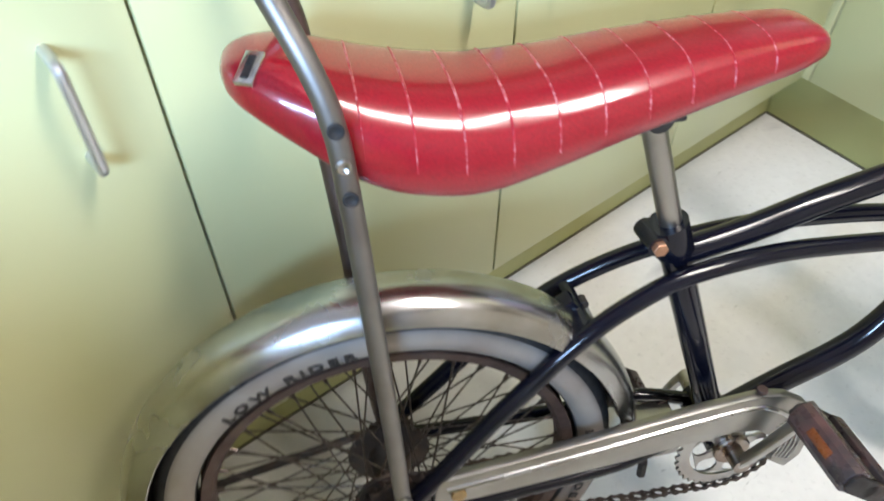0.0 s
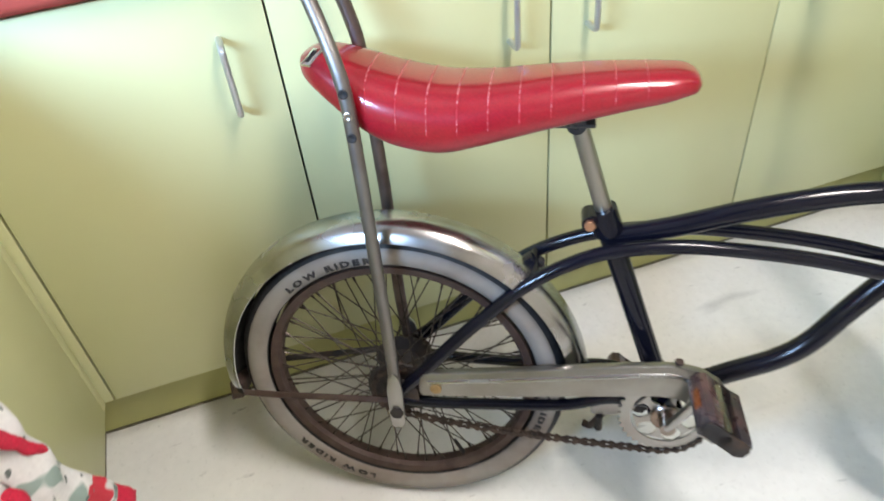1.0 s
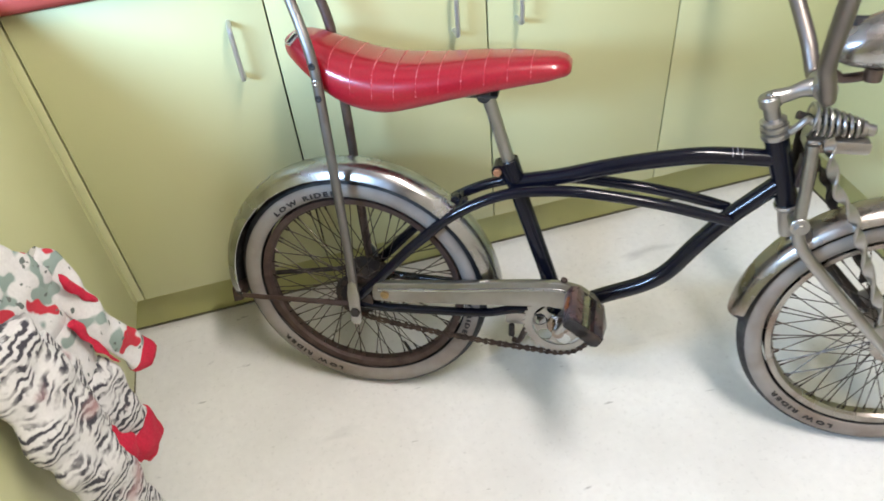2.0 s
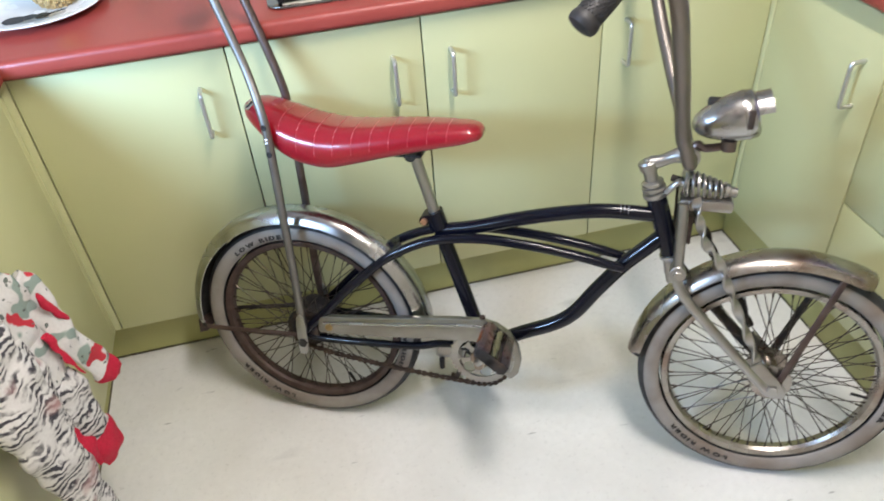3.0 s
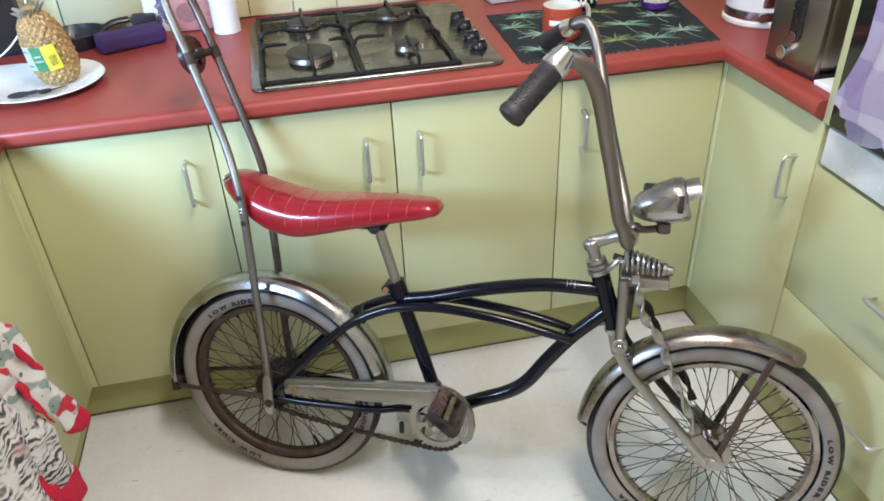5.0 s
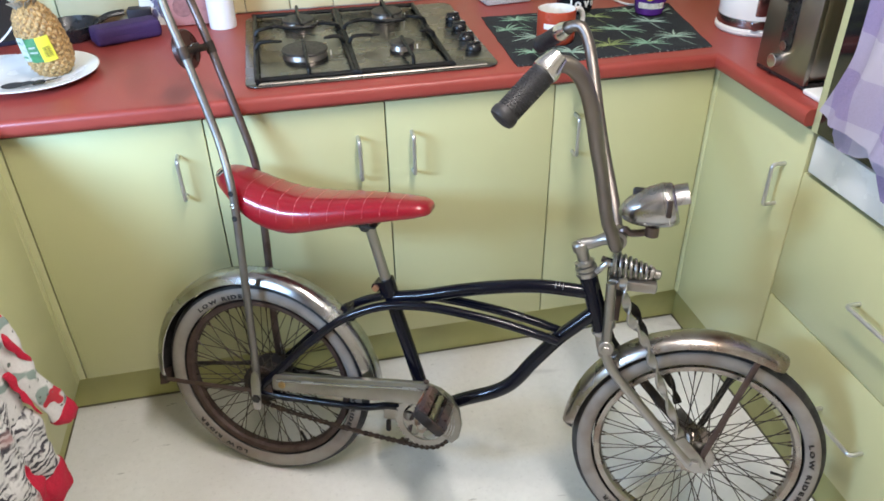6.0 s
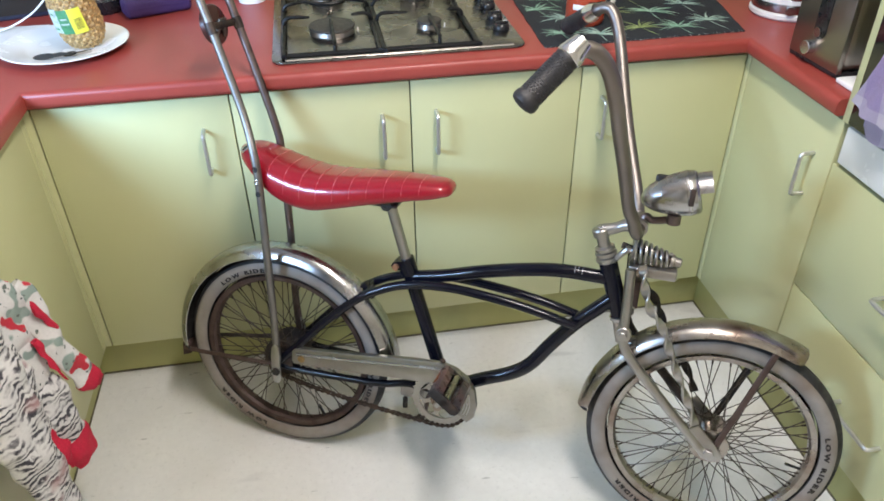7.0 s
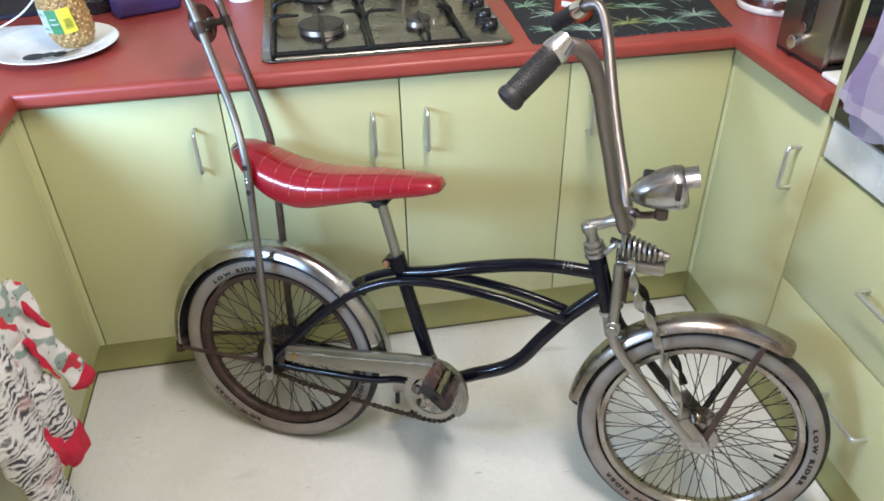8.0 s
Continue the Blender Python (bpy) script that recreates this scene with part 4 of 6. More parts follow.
    # chain guard
    out = [(0.036, 0.263), (0.040, 0.256), (0.10, 0.2585), (0.20, 0.2655), (0.33, 0.2765), (0.372, 0.280), (0.402, 0.276), (0.424, 0.258), (0.434, 0.234), (0.433, 0.212), (0.456, 0.194), (0.4715, 0.212), (0.4765, 0.245), (0.470, 0.282), (0.452, 0.310), (0.426, 0.328), (0.395, 0.336), (0.33, 0.3315), (0.20, 0.3155), (0.10, 0.304), (0.045, 0.299), (0.037, 0.291)]
    gm = Matrix.Translation(B(0, 0, 0.052)) @ Matrix.Rotation(radians(90), 4, "X")
    guard = part("chain_guard", plate(out, 0.014, gm, 0.004), GUARD, t, "scratched dull chrome chain guard")
    part("rib", sweep(spline([B(*p, 0.0660) for p in ((0.05, 0.284), (0.12, 0.291), (0.20, 0.2995), (0.30, 0.3125), (0.38, 0.3205), (0.41, 0.313), (0.436, 0.292), (0.450, 0.262))], 6), 0.0032, 8), CHROME, guard)
    for k in range(5):
        r = 0.048 + k * 0.0058
        part("rib", sweep([B(0.390 + r * math.cos(radians(a)), 0.246 + r * math.sin(radians(a)) * 0.98, 0.0662) for a in range(-28, 46, 6)], 0.0016, 6), CHROME, guard)
    part("guard_bolt", disc(B(0.062, 0.274, 0.0675), N_L, 0.0085, 0.004, 14), mat("brass_bolt", (0.36, 0.25, 0.12), 0.4, 0.9, vary=0.2, scale=150), guard)
    part("guard_bolt", disc(B(0.395, 0.340, 0.060), (0, 0, 1), 0.006, 0.005, 10), RUST, guard)
    # kick stand, on the far side
    part("kick_stand", sweep(spline([B(0.335, 0.238, -0.02), B(0.335, 0.205, -0.045), B(0.322, 0.12, -0.085), B(0.300, 0.034, -0.124), B(0.285, 0.0285, -0.132)], 6), 0.0065, 10), RUST, t, "rusty kick stand")
    part("stand_bracket", box(0.286, 0.345, -0.020, 0.030, 0.196, 0.240, 0.004), CHROME_DULL, t)
    part("stand_bolt", disc(B(0.299, 0.181, 0.02), (0, 0, 1), 0.006, 0.026, 6), GREASE_AND_DARK, t)

    # sissy bar
    half = [(0.0035, 0.262, 0.070), (0.0030, 0.30, 0.071), (0.0005, 0.40, 0.073), (-0.0045, 0.534, 0.0755), (-0.0105, 0.672, 0.0775), (-0.0145, 0.722, 0.0775), (-0.0245, 0.762, 0.072), (-0.054, 0.835, 0.053), (-0.109, 0.985, 0.050), (-0.140, 1.066, 0.049), (-0.160, 1.118, 0.040), (-0.170, 1.142, 0.020)]
    sb = part("sissy_bar", sweep(spline([B(u, v, l) for u, v, l in half] + [B(-0.172, 1.147, 0.0)], 7), 0.0086, 14), CHROME_LEG, t, "tall bent chrome sissy bar")
    away = [(0.0, 0.262, 0.056), (-0.004, 0.30, 0.055), (-0.0085, 0.37, 0.054), (-0.0120, 0.50, 0.053), (-0.0150, 0.56, 0.053), (-0.022, 0.672, 0.053), (-0.026, 0.722, 0.053), (-0.032, 0.762, 0.053), (-0.055, 0.835, 0.052)] + half[8:]
    # same bar as the near leg: its poor light is put into the brown
    part("far_leg", sweep(spline([B(u, v, -l) for u, v, l in away] + [B(-0.172, 1.147, 0.0)], 7), 0.0088, 14), CHROME_BROWN, sb, "brown far leg of the sissy bar, shade put into its colour")
    for s in (1, -1):
        out_ = 0.0745 if s > 0 else 0.0585
        foot = [(-0.0105, -0.034), (-0.007, -0.041), (0.006, -0.041), (0.0105, -0.034), (0.0115, 0.030), (0.0085, 0.052), (0.0, 0.062), (-0.0085, 0.052), (-0.0115, 0.030)]
        part("foot_plate", plate(foot, 0.005, Matrix.Translation(B(0.004, 0.247, s * out_ + 0.0025)) @ Matrix.Rotation(radians(90), 4, "X"), 0.0015), CHROME_DULL, sb, "flattened chrome foot of the bar")
        part("axle_nut", disc(B(0.0045, 0.237, s * (out_ + 0.0065)), N_L, 0.0105, 0.010, 6), GREASE_AND_DARK, sb)
        part("bolt", disc(B(0.0045, 0.278, s * (out_ + 0.0045)), N_L, 0.0062, 0.005, 10), GREASE_AND_DARK, sb)
    # the two open holes are closed discs in matt black
    for z, r, mt in ((0.724, 0.0047, MATT_BLACK), (0.697, 0.0044, CHROME_RUST), (0.671, 0.0047, MATT_BLACK)):
        uu = -0.0100 - (z - 0.672) * 0.075
        part("hole", lathe([(r, -0.001), (r + 0.0012, 0.0), (r + 0.0012, 0.0012), (r, 0.0016), (r - 0.0016, 0.0004), (0.0, 0.0)], 14, None, Matrix.Translation(B(uu, z, 0.0862)) @ Matrix.Rotation(radians(90), 4, "X")), mt, sb)
    part("reflector_bar", sweep([B(-0.112, 0.992, 0.056), B(-0.115, 0.992, 0.0), B(-0.112, 0.992, -0.056)], 0.0075, 8, flat=0.35, up=(0, 0, 1)), GREASE_AND_DARK, sb, "dark steel bracket across the sissy bar")
    part("bracket_plate", plate([(-0.020, -0.024), (-0.012, -0.026), (0.0, 0.004), (0.012, -0.026), (0.020, -0.024), (0.013, 0.014), (-0.013, 0.014)], 0.003, Matrix.Translation(B(-0.119, 0.990, 0.0)) @ Matrix(((0, 0.2, 1, 0), (1, 0, 0, 0), (0, 1, -0.2, 0), (0, 0, 0, 1))), 0.0006), CHROME_LEG, sb, "dark forked reflector bracket")
    for s in (1, -1):
        part("clamp", rod(B(-0.1070, 0.979, s * 0.0502), B(-0.1150, 1.001, s * 0.0500), 0.0102, 14), GREASE_AND_DARK, sb)
    rd = part("rear_reflector", disc(B(-0.136, 0.990, 0.0), (1, 0, 0.25), 0.040, 0.016, 30), mat("dark_red_reflector", (0.045, 0.012, 0.010), 0.3, vary=0.2), sb, "round reflector seen from its dark back")
    part("reflector_bolt", disc(B(-0.123, 0.990, 0.0), (1, 0, 0.25), 0.010, 0.012, 12), GREASE_AND_DARK, rd)
    return t


N_L = Vector((0, -1, 0))
bike = bicycle()


def banana_seat(parent):
    """A long upholstered saddle lofted over stations: place ahead, top, underside, half width."""
    st = [(-0.091, 0.748, 0.737, 0.010), (-0.087, 0.754, 0.730, 0.024), (-0.078, 0.758, 0.721, 0.036), (-0.062, 0.759, 0.708, 0.048), (-0.042, 0.755, 0.692, 0.058), (-0.015, 0.746, 0.670, 0.067), (0.02, 0.735, 0.651, 0.072), (0.06, 0.726, 0.641, 0.073), (0.09, 0.722, 0.640, 0.072), (0.12, 0.7215, 0.646, 0.070), (0.16, 0.723, 0.656, 0.066), (0.20, 0.727, 0.666, 0.061), (0.25, 0.731, 0.677, 0.054), (0.30, 0.733, 0.688, 0.047), (0.34, 0.733, 0.696, 0.041), (0.360, 0.732, 0.702, 0.036), (0.372, 0.728, 0.705, 0.029), (0.378, 0.722, 0.710, 0.019)]

    st = [(u + 0.006, a - 0.006, b - 0.006, w) for u, a, b, w in st]

    def station(u):
        for a, b in zip(st, st[1:]):
            if a[0] <= u <= b[0]:
                f = (u - a[0]) / (b[0] - a[0])
                return [a[i] + (b[i] - a[i]) * f for i in range(4)]
        return list(st[-1])

    fine = spline([(u, t_, b_) for u, t_, b_, w in st], 4)
    wide = spline([(u, w, 0) for u, t_, b_, w in st], 4)
    K = 36

    def section(u, top, low, w, grow=0.0):
        pts = []
        mid, h = low + (top - low) * 0.40, (top - low)
        for k in range(K):
            a = 2 * math.pi * k / K
            c, s = math.cos(a), math.sin(a)
            y = math.copysign(abs(c) ** 0.62, c) * (w + grow)
            z = mid + (math.copysign(abs(s) ** 0.78, s) * (h * 0.60 + grow) if s > 0 else math.copysign(abs(s) ** 0.55, s) * (h * 0.40 + grow))
            if s < 0:
                y *= 1 - 0.10 * abs(s)
            pts.append(Vector((u, y, z)))
        return pts

    bm = bmesh.new()
    rings = [[bm.verts.new(p) for p in section(a.x, a.y, a.z, b.y)] for a, b in zip(fine, wide)]
    for p, q in zip(rings, rings[1:]):
        for k in range(K):
            bm.faces.new((p[k], p[(k + 1) % K], q[(k + 1) % K], q[k]))
    bm.faces.new(rings[0][::-1])
    bm.faces.new(rings[-1])
    seat = part("seat", bm, VINYL, parent, "glittery red vinyl banana seat", angle=60)
    for i in range(10):
        u = 0.004 + 0.0355 * i
        bm = bmesh.new()
        ridge = []
        for du, grow in ((-0.0022, -0.0012), (0.0, 0.0007), (0.0022, -0.0012)):
            _, tp, lo, w = station(u + du)
            sec = section(u + du, tp, lo, w, grow)
            ridge.append([bm.verts.new(sec[k]) for k in range(19)])
        for p, q in zip(ridge, ridge[1:]):
            for k in range(18):
                bm.faces.new((p[k], p[k + 1], q[k + 1], q[k]))
        part("seam", bm, SEAM, seat, "pale pressed seam with white flecks")
    part("seat_pan", box(0.05, 0.27, -0.025, 0.025, 0.658, 0.664, 0.003), BLACK, seat)
    # badge at the back, laid on the curve of the upholstery
    ub = -0.063
    _, tp, lo, w = station(ub)
    sec, sec2 = section(ub, tp, lo, w), section(ub + 0.004, *station(ub + 0.004)[1:])
    p0, along = (sec[12] + sec[13]) / 2, (sec[13] - sec[12]).normalized()
    ahead = ((sec2[12] + sec2[13]) / 2 - p0).normalized()
    nrm = along.cross(ahead).normalized()
    nrm = nrm if nrm.y < 0 else -nrm
    xa = ahead
    ya = nrm.cross(xa)
    m = Matrix(((xa.x, ya.x, nrm.x, p0.x), (xa.y, ya.y, nrm.y, p0.y), (xa.z, ya.z, nrm.z, p0.z), (0, 0, 0, 1)))
    bd = bmesh.new()
    box(-0.0072, 0.0072, -0.0135, 0.0135, -0.002, 0.0022, 0.001, bm=bd)
    bd.transform(m)
    badge = part("badge", bd, CHROME_BRIGHT, seat, "small chrome badge with a black centre")
    bd = bmesh.new()
    box(-0.0028, 0.0028, -0.0095, 0.0095, 0.0022, 0.0028, bm=bd)
    bd.transform(m)
    part("badge_centre", bd, BLACK, badge, smooth=False)


def glitter():
    m = mat("red_glitter_vinyl", (0.245, 0.003, 0.012), 0.36, spec=0.2, vary=0.14, scale=420, coat=1.0, coat_rough=0.15, bump=0.10, bump_scale=420, rough_vary=0.08)
    nt = m.node_tree
    b = nt.nodes["Principled BSDF"]
    vor = nt.nodes.new("ShaderNodeTexVoronoi")
    vor.inputs["Scale"].default_value = 620
    tc = nt.nodes.new("ShaderNodeTexCoord")
    nt.links.new(tc.outputs["Object"], vor.inputs["Vector"])
    mr = nt.nodes.new("ShaderNodeMapRange")
    mr.inputs["From Min"].default_value, mr.inputs["From Max"].default_value = 0.75, 0.95
    nt.links.new(vor.outputs["Color"], mr.inputs["Value"])
    mr.inputs["To Max"].default_value = 0.45
    nt.links.new(mr.outputs["Result"], b.inputs["Metallic"])
    return m


VINYL = glitter()
SEAM = mat("pale_pressed_seam", (0.34, 0.014, 0.028), 0.32, vary=0.2, scale=300, colour2=(0.56, 0.22, 0.235), amount=0.43, scale2=230, sharp=0.06)
banana_seat(bike)

# ---- things on the bench ----


def gas_hob():
    X0, X1, Y0, Y1 = -0.296, 0.279, 0.024, 0.572
    t = thing("gas_hob", "stainless steel gas hob with four burners and black trivets", "hob")
    out = []
    for cx, cy, a0 in ((X1 - 0.03, Y1 - 0.03, 0), (X0 + 0.03, Y1 - 0.03, 90), (X0 + 0.03, Y0 + 0.03, 180), (X1 - 0.03, Y0 + 0.03, 270)):
        out += [(cx + 0.03 * math.cos(radians(a0 + k * 15)), cy + 0.03 * math.sin(radians(a0 + k * 15))) for k in range(7)]
    plate_ = part("hob_plate", plate(out, 0.0055, Matrix.Translation((0, 0, TOP + 0.0005)), 0.0028), STEEL, t, "brushed steel hob plate")
    part("raised_rim", sweep([(X0 + 0.03, Y0 + 0.010, TOP + 0.0055), (X1 - 0.03, Y0 + 0.010, TOP + 0.0055)], 0.004, 8, flat=0.5), STEEL_PANEL, plate_)
    spots = [(-0.156, 0.455, 0.041), (-0.155, 0.203, 0.053), (0.083, 0.468, 0.041), (0.078, 0.193, 0.029)]
    for x, y, r in spots:
        b = part("burner", lathe([(0, 0.006), (r, 0.006), (r + 0.001, 0.009), (r - 0.003, 0.020), (0, 0.020)], 36, None, Matrix.Translation((x, y, TOP))), STEEL_PANEL, t, "steel burner crown")
        part("burner_cap", lathe([(0, 0.020), (r + 0.001, 0.020), (r + 0.002, 0.022), (r, 0.0255), (r * 0.6, 0.0265), (0, 0.0265)], 36, None, Matrix.Translation((x, y, TOP))), BURNER, b, "matt dark burner cap")
        part("igniter", rod((x + r + 0.008, y - 0.006, TOP + 0.006), (x + r + 0.008, y - 0.006, TOP + 0.017), 0.0017, 8), WHITE, b)
    zf, zt = TOP + 0.013, TOP + 0.035
    for x0, x1, bx, back, front in ((-0.270, -0.056, -0.1555, 0.455, 0.203), (-0.046, 0.168, 0.080, 0.468, 0.193)):
        pts = []
        ring = [(x0, 0.044, zf), (x1, 0.044, zf), (x1, 0.545, zf), (x0, 0.545, zf), (x0, 0.044, zf)]
        for a, b in zip(ring, ring[1:]):
            a, b = Vector(a), Vector(b)
            pts += [a.lerp(b, 0.03), a.lerp(b, 0.5), a.lerp(b, 0.97)]
        tr = part("trivet", sweep(spline(pts + [pts[0]], 4), 0.0060, 8), IRON, t, "black enamelled steel trivet")
        # a bar across between the burners, bowed under the back one
        part("cross_bar", sweep(spline([(x0, 0.350, zf), (x0 + 0.006, 0.350, zt - 0.006), (x0 + 0.024, 0.351, zt), (x0 + 0.055, 0.362, zt), (bx - 0.028, 0.338, zt), (bx + 0.028, 0.338, zt), (x1 - 0.055, 0.362, zt), (x1 - 0.024, 0.351, zt), (x1 - 0.006, 0.350, zt - 0.006), (x1, 0.350, zf)], 6), 0.0048, 8), IRON, tr)
        for xs, xe in ((x0, bx - 0.050), (x1, bx + 0.050)):
            g = 1 if xe > xs else -1
            part("finger", sweep(spline([(xs, front + 0.040, zf), (xs + g * 0.005, front + 0.040, zt - 0.007), (xs + g * 0.020, front + 0.040, zt), (xe, front + 0.036, zt - 0.001)], 6), [0.0046] * 16 + [0.0040, 0.0033, 0.0025], 8), IRON, tr)
        part("finger", sweep(spline([(bx, 0.545, zf), (bx, 0.542, zt - 0.006), (bx, 0.527, zt), (bx, back, zt), (bx + 0.006, back - 0.095, zt - 0.001)], 6), 0.0044, 8), IRON, tr)
        part("finger", sweep(spline([(bx, 0.044, zf), (bx, 0.047, zt - 0.006), (bx, 0.062, zt), (bx, front + 0.008, zt - 0.001)], 6), 0.0044, 8), IRON, tr)
        for x in (x0, x1):
            for y in (0.060, 0.29, 0.53):
                part("foot", rod((x, y, TOP + 0.0055), (x, y, zf), 0.0055, 8), IRON, tr)
    for x, y in ((0.252, 0.396), (0.250, 0.313), (0.247, 0.222), (0.245, 0.143)):
        k = part("knob", lathe([(0, 0.006), (0.0195, 0.006), (0.0198, 0.010), (0.0185, 0.017), (0.015, 0.0205), (0, 0.0215)], 28, None, Matrix.Translation((x, y, TOP))), BLACK, t, "glossy black control knob")
        part("grip_bar", box(x - 0.0165, x + 0.0165, y - 0.0045, y + 0.0045, TOP + 0.016, TOP + 0.0265, 0.003), BLACK, k)
        part("pointer_mark", box(x + 0.004, x + 0.014, y - 0.0008, y + 0.0008, TOP + 0.0262, TOP + 0.0270), WHITE, k, smooth=False)


gas_hob()


def dinner_plate():
    t = thing("plate", "white dinner plate with a dark printed figure", "plate", pose(-0.766, 0.226, TOP, 0, 0, 0))
    part("dish", lathe([(0, 0.003), (0.08, 0.003), (0.088, 0.006), (0.112, 0.012), (0.139, 0.017), (0.142, 0.019), (0.139, 0.0205), (0.112, 0.0155), (0.088, 0.0095), (0.08, 0.0065), (0.0, 0.0065)], 64), WHITE, t)
    ink = mat("dark_glaze_print", (0.02, 0.02, 0.022), 0.25, vary=0.2)
    bm = bmesh.new()
    for x, y, a, b, w in ((-0.022, -0.088, 0.024, 0.013, 8), (0.004, -0.081, 0.018, 0.009, 24), (0.026, -0.069, 0.016, 0.010, 40), (0.048, -0.058, 0.026, 0.003, 28), (0.040, -0.076, 0.020, 0.0022, 22)):
        vs = [bm.verts.new(Matrix.Translation((x, y, 0.0175 if abs(y) > 0.075 else 0.0135)) @ Matrix.Rotation(radians(w), 4, "Z") @ Matrix.Rotation(radians(12), 4, "X") @ Vector((a * math.cos(k * math.pi / 10), b * math.sin(k * math.pi / 10), 0))) for k in range(20)]
        bm.faces.new(vs)
    part("print", bm, ink, t, "dark abstract print", smooth=False)


dinner_plate()


def pineapple():
    t = thing("pineapple", "ripe golden pineapple with a shop label, crown cut off", "pineapple", pose(-0.716, 0.236, TOP + 0.0085, 4, -9, 20))
    H, R = 0.172, 0.0475

    def girth(f):
        """Radius at the height f: full below the middle, drawn in towards the crown."""
        return R * (max(0.0, 1 - abs(2 * f - 0.92) ** 3.2)) ** 0.42 * (1.04 - 0.24 * f * f)
    bm = bmesh.new()
    nh, na = 120, 144
    rows = []
    for i in range(nh + 1):
        f = i / nh
        base = girth(f) if f < 0.985 else R * 0.30
        base = max(base, 0.012)
        row = []
        for k in range(na):
            a = 2 * math.pi * k / na
            p, q = a * 15 / (2 * math.pi) + f * 9.5, a * 15 / (2 * math.pi) - f * 9.5
            w = max(abs((p % 1) - 0.5), abs((q % 1) - 0.5)) * 2
            d = 0.0028 * (1 - w ** 2.4) + 0.0022 * max(0.0, 1 - 3.2 * math.hypot((p % 1) - 0.5, (q % 1) - 0.5))
            d += 0.0022 * noise.noise(Vector((math.cos(a) * 40, math.sin(a) * 40, f * 60)))
            row.append(bm.verts.new(((base + d) * math.cos(a), (base + d) * math.sin(a), f * H)))
        rows.append(row)
    for a, b in zip(rows, rows[1:]):
        for k in range(na):
            bm.faces.new((a[k], a[(k + 1) % na], b[(k + 1) % na], b[k]))
    bm.faces.new(rows[0][::-1])
    bm.faces.new(rows[-1])
    skin = mat("golden_pineapple_skin", (0.46, 0.29, 0.11), 0.6, vary=0.5, scale=230, colour2=(0.19, 0.115, 0.05), amount=0.42, scale2=140, bump=0.9, bump_scale=300)
    part("peel", bm, skin, t)
    grey = mat("dry_crown_stub", (0.30, 0.29, 0.24), 0.8, vary=0.3, scale=120, bump=0.5)
    for k in range(16):
        a = 2 * math.pi * k / 16
        r = 0.026 - 0.006 * (k % 3)
        tip = Vector((math.cos(a) * (r + 0.012), math.sin(a) * (r + 0.012), H + 0.003 + 0.002 * (k % 2)))
        part("crown_leaf", sweep([Vector((math.cos(a) * r * 0.7, math.sin(a) * r * 0.7, H - 0.012)), Vector((math.cos(a) * r, math.sin(a) * r, H - 0.002)), tip], [0.007, 0.0055, 0.001], 6, flat=0.35), grey, t, "dry grey crown stub")
    # the label wraps the side that faces the room
    def band(a0, a1, z0, z1, material, lab, off=0.0062):
        g = bmesh.new()
        cols = []
        for i in range(13):
            a = radians(a0 + (a1 - a0) * i / 12)
            col = []
            for j in range(7):
                z = z0 + (z1 - z0) * j / 6
                f = z / H
                rr = girth(f) + off
                col.append(g.verts.new((rr * math.cos(a), rr * math.sin(a), z)))
            cols.append(col)
        for p, q in zip(cols, cols[1:]):
            for j in range(6):
                g.faces.new((p[j], q[j], q[j + 1], p[j + 1]))
        return part("label", g, material, t, lab)
    green, yellow, pale = mat("green_label", (0.05, 0.22, 0.09), 0.35, vary=0.3, scale=60), mat("yellow_label", (0.72, 0.66, 0.06), 0.35, vary=0.06), mat("pale_label", (0.40, 0.48, 0.42), 0.35, vary=0.35, scale=120)
    band(196, 222, 0.052, 0.106, pale, "pale end of the shop label")
    band(222, 250, 0.050, 0.104, green, "green shop label")
    band(250, 282, 0.048, 0.104, yellow, "yellow end of the shop label")
    olive = mat("printed_bars", (0.22, 0.20, 0.04), 0.5, vary=0.2)
    for k in range(8):
        band(259 + k * 2.3, 259.7 + k * 2.3 + (k % 3) * 0.3, 0.058, 0.082, olive, "", 0.0068)
    for k, (a, b) in enumerate(((200, 216), (226, 246), (228, 244), (202, 212))):
        band(a, b, 0.060 + k * 0.011, 0.064 + k * 0.011, pale if k in (1, 2) else green, "", 0.0068)


pineapple()


def pencil_case():
    t = thing("glasses_case", "long purple padded case lying on the bench", "case", pose(-0.594, 0.470, TOP, 0, 0, 23))
    felt = mat("purple_cloth", (0.045, 0.020, 0.105), 0.75, vary=0.2, scale=300, bump=0.5, bump_scale=500)
    bm = box(-0.084, 0.084, -0.033, 0.033, 0.001, 0.046, 0.013, 5)
    part("shell", bm, felt, t)
    part("zip", sweep([(-0.0838, -0.020, 0.024), (-0.070, -0.0332, 0.024), (0.070, -0.0332, 0.024), (0.0838, -0.020, 0.024)], 0.0010, 6), felt, t)


pencil_case()


def dark_bowl():
    t = thing("frying_pan", "small black pan with its handle", "pan", pose(-0.735, 0.520, TOP, 0, 0, 20))
    part("bowl", lathe([(0, 0.002), (0.055, 0.002), (0.068, 0.020), (0.074, 0.040), (0.071, 0.040), (0.064, 0.022), (0.052, 0.006), (0, 0.006)], 40), BLACK, t)
    part("handle", sweep(spline([(0.07, 0, 0.034), (0.10, 0.01, 0.042), (0.14, 0.012, 0.043)], 4), 0.009, 10, flat=0.6), BLACK, t)


dark_bowl()


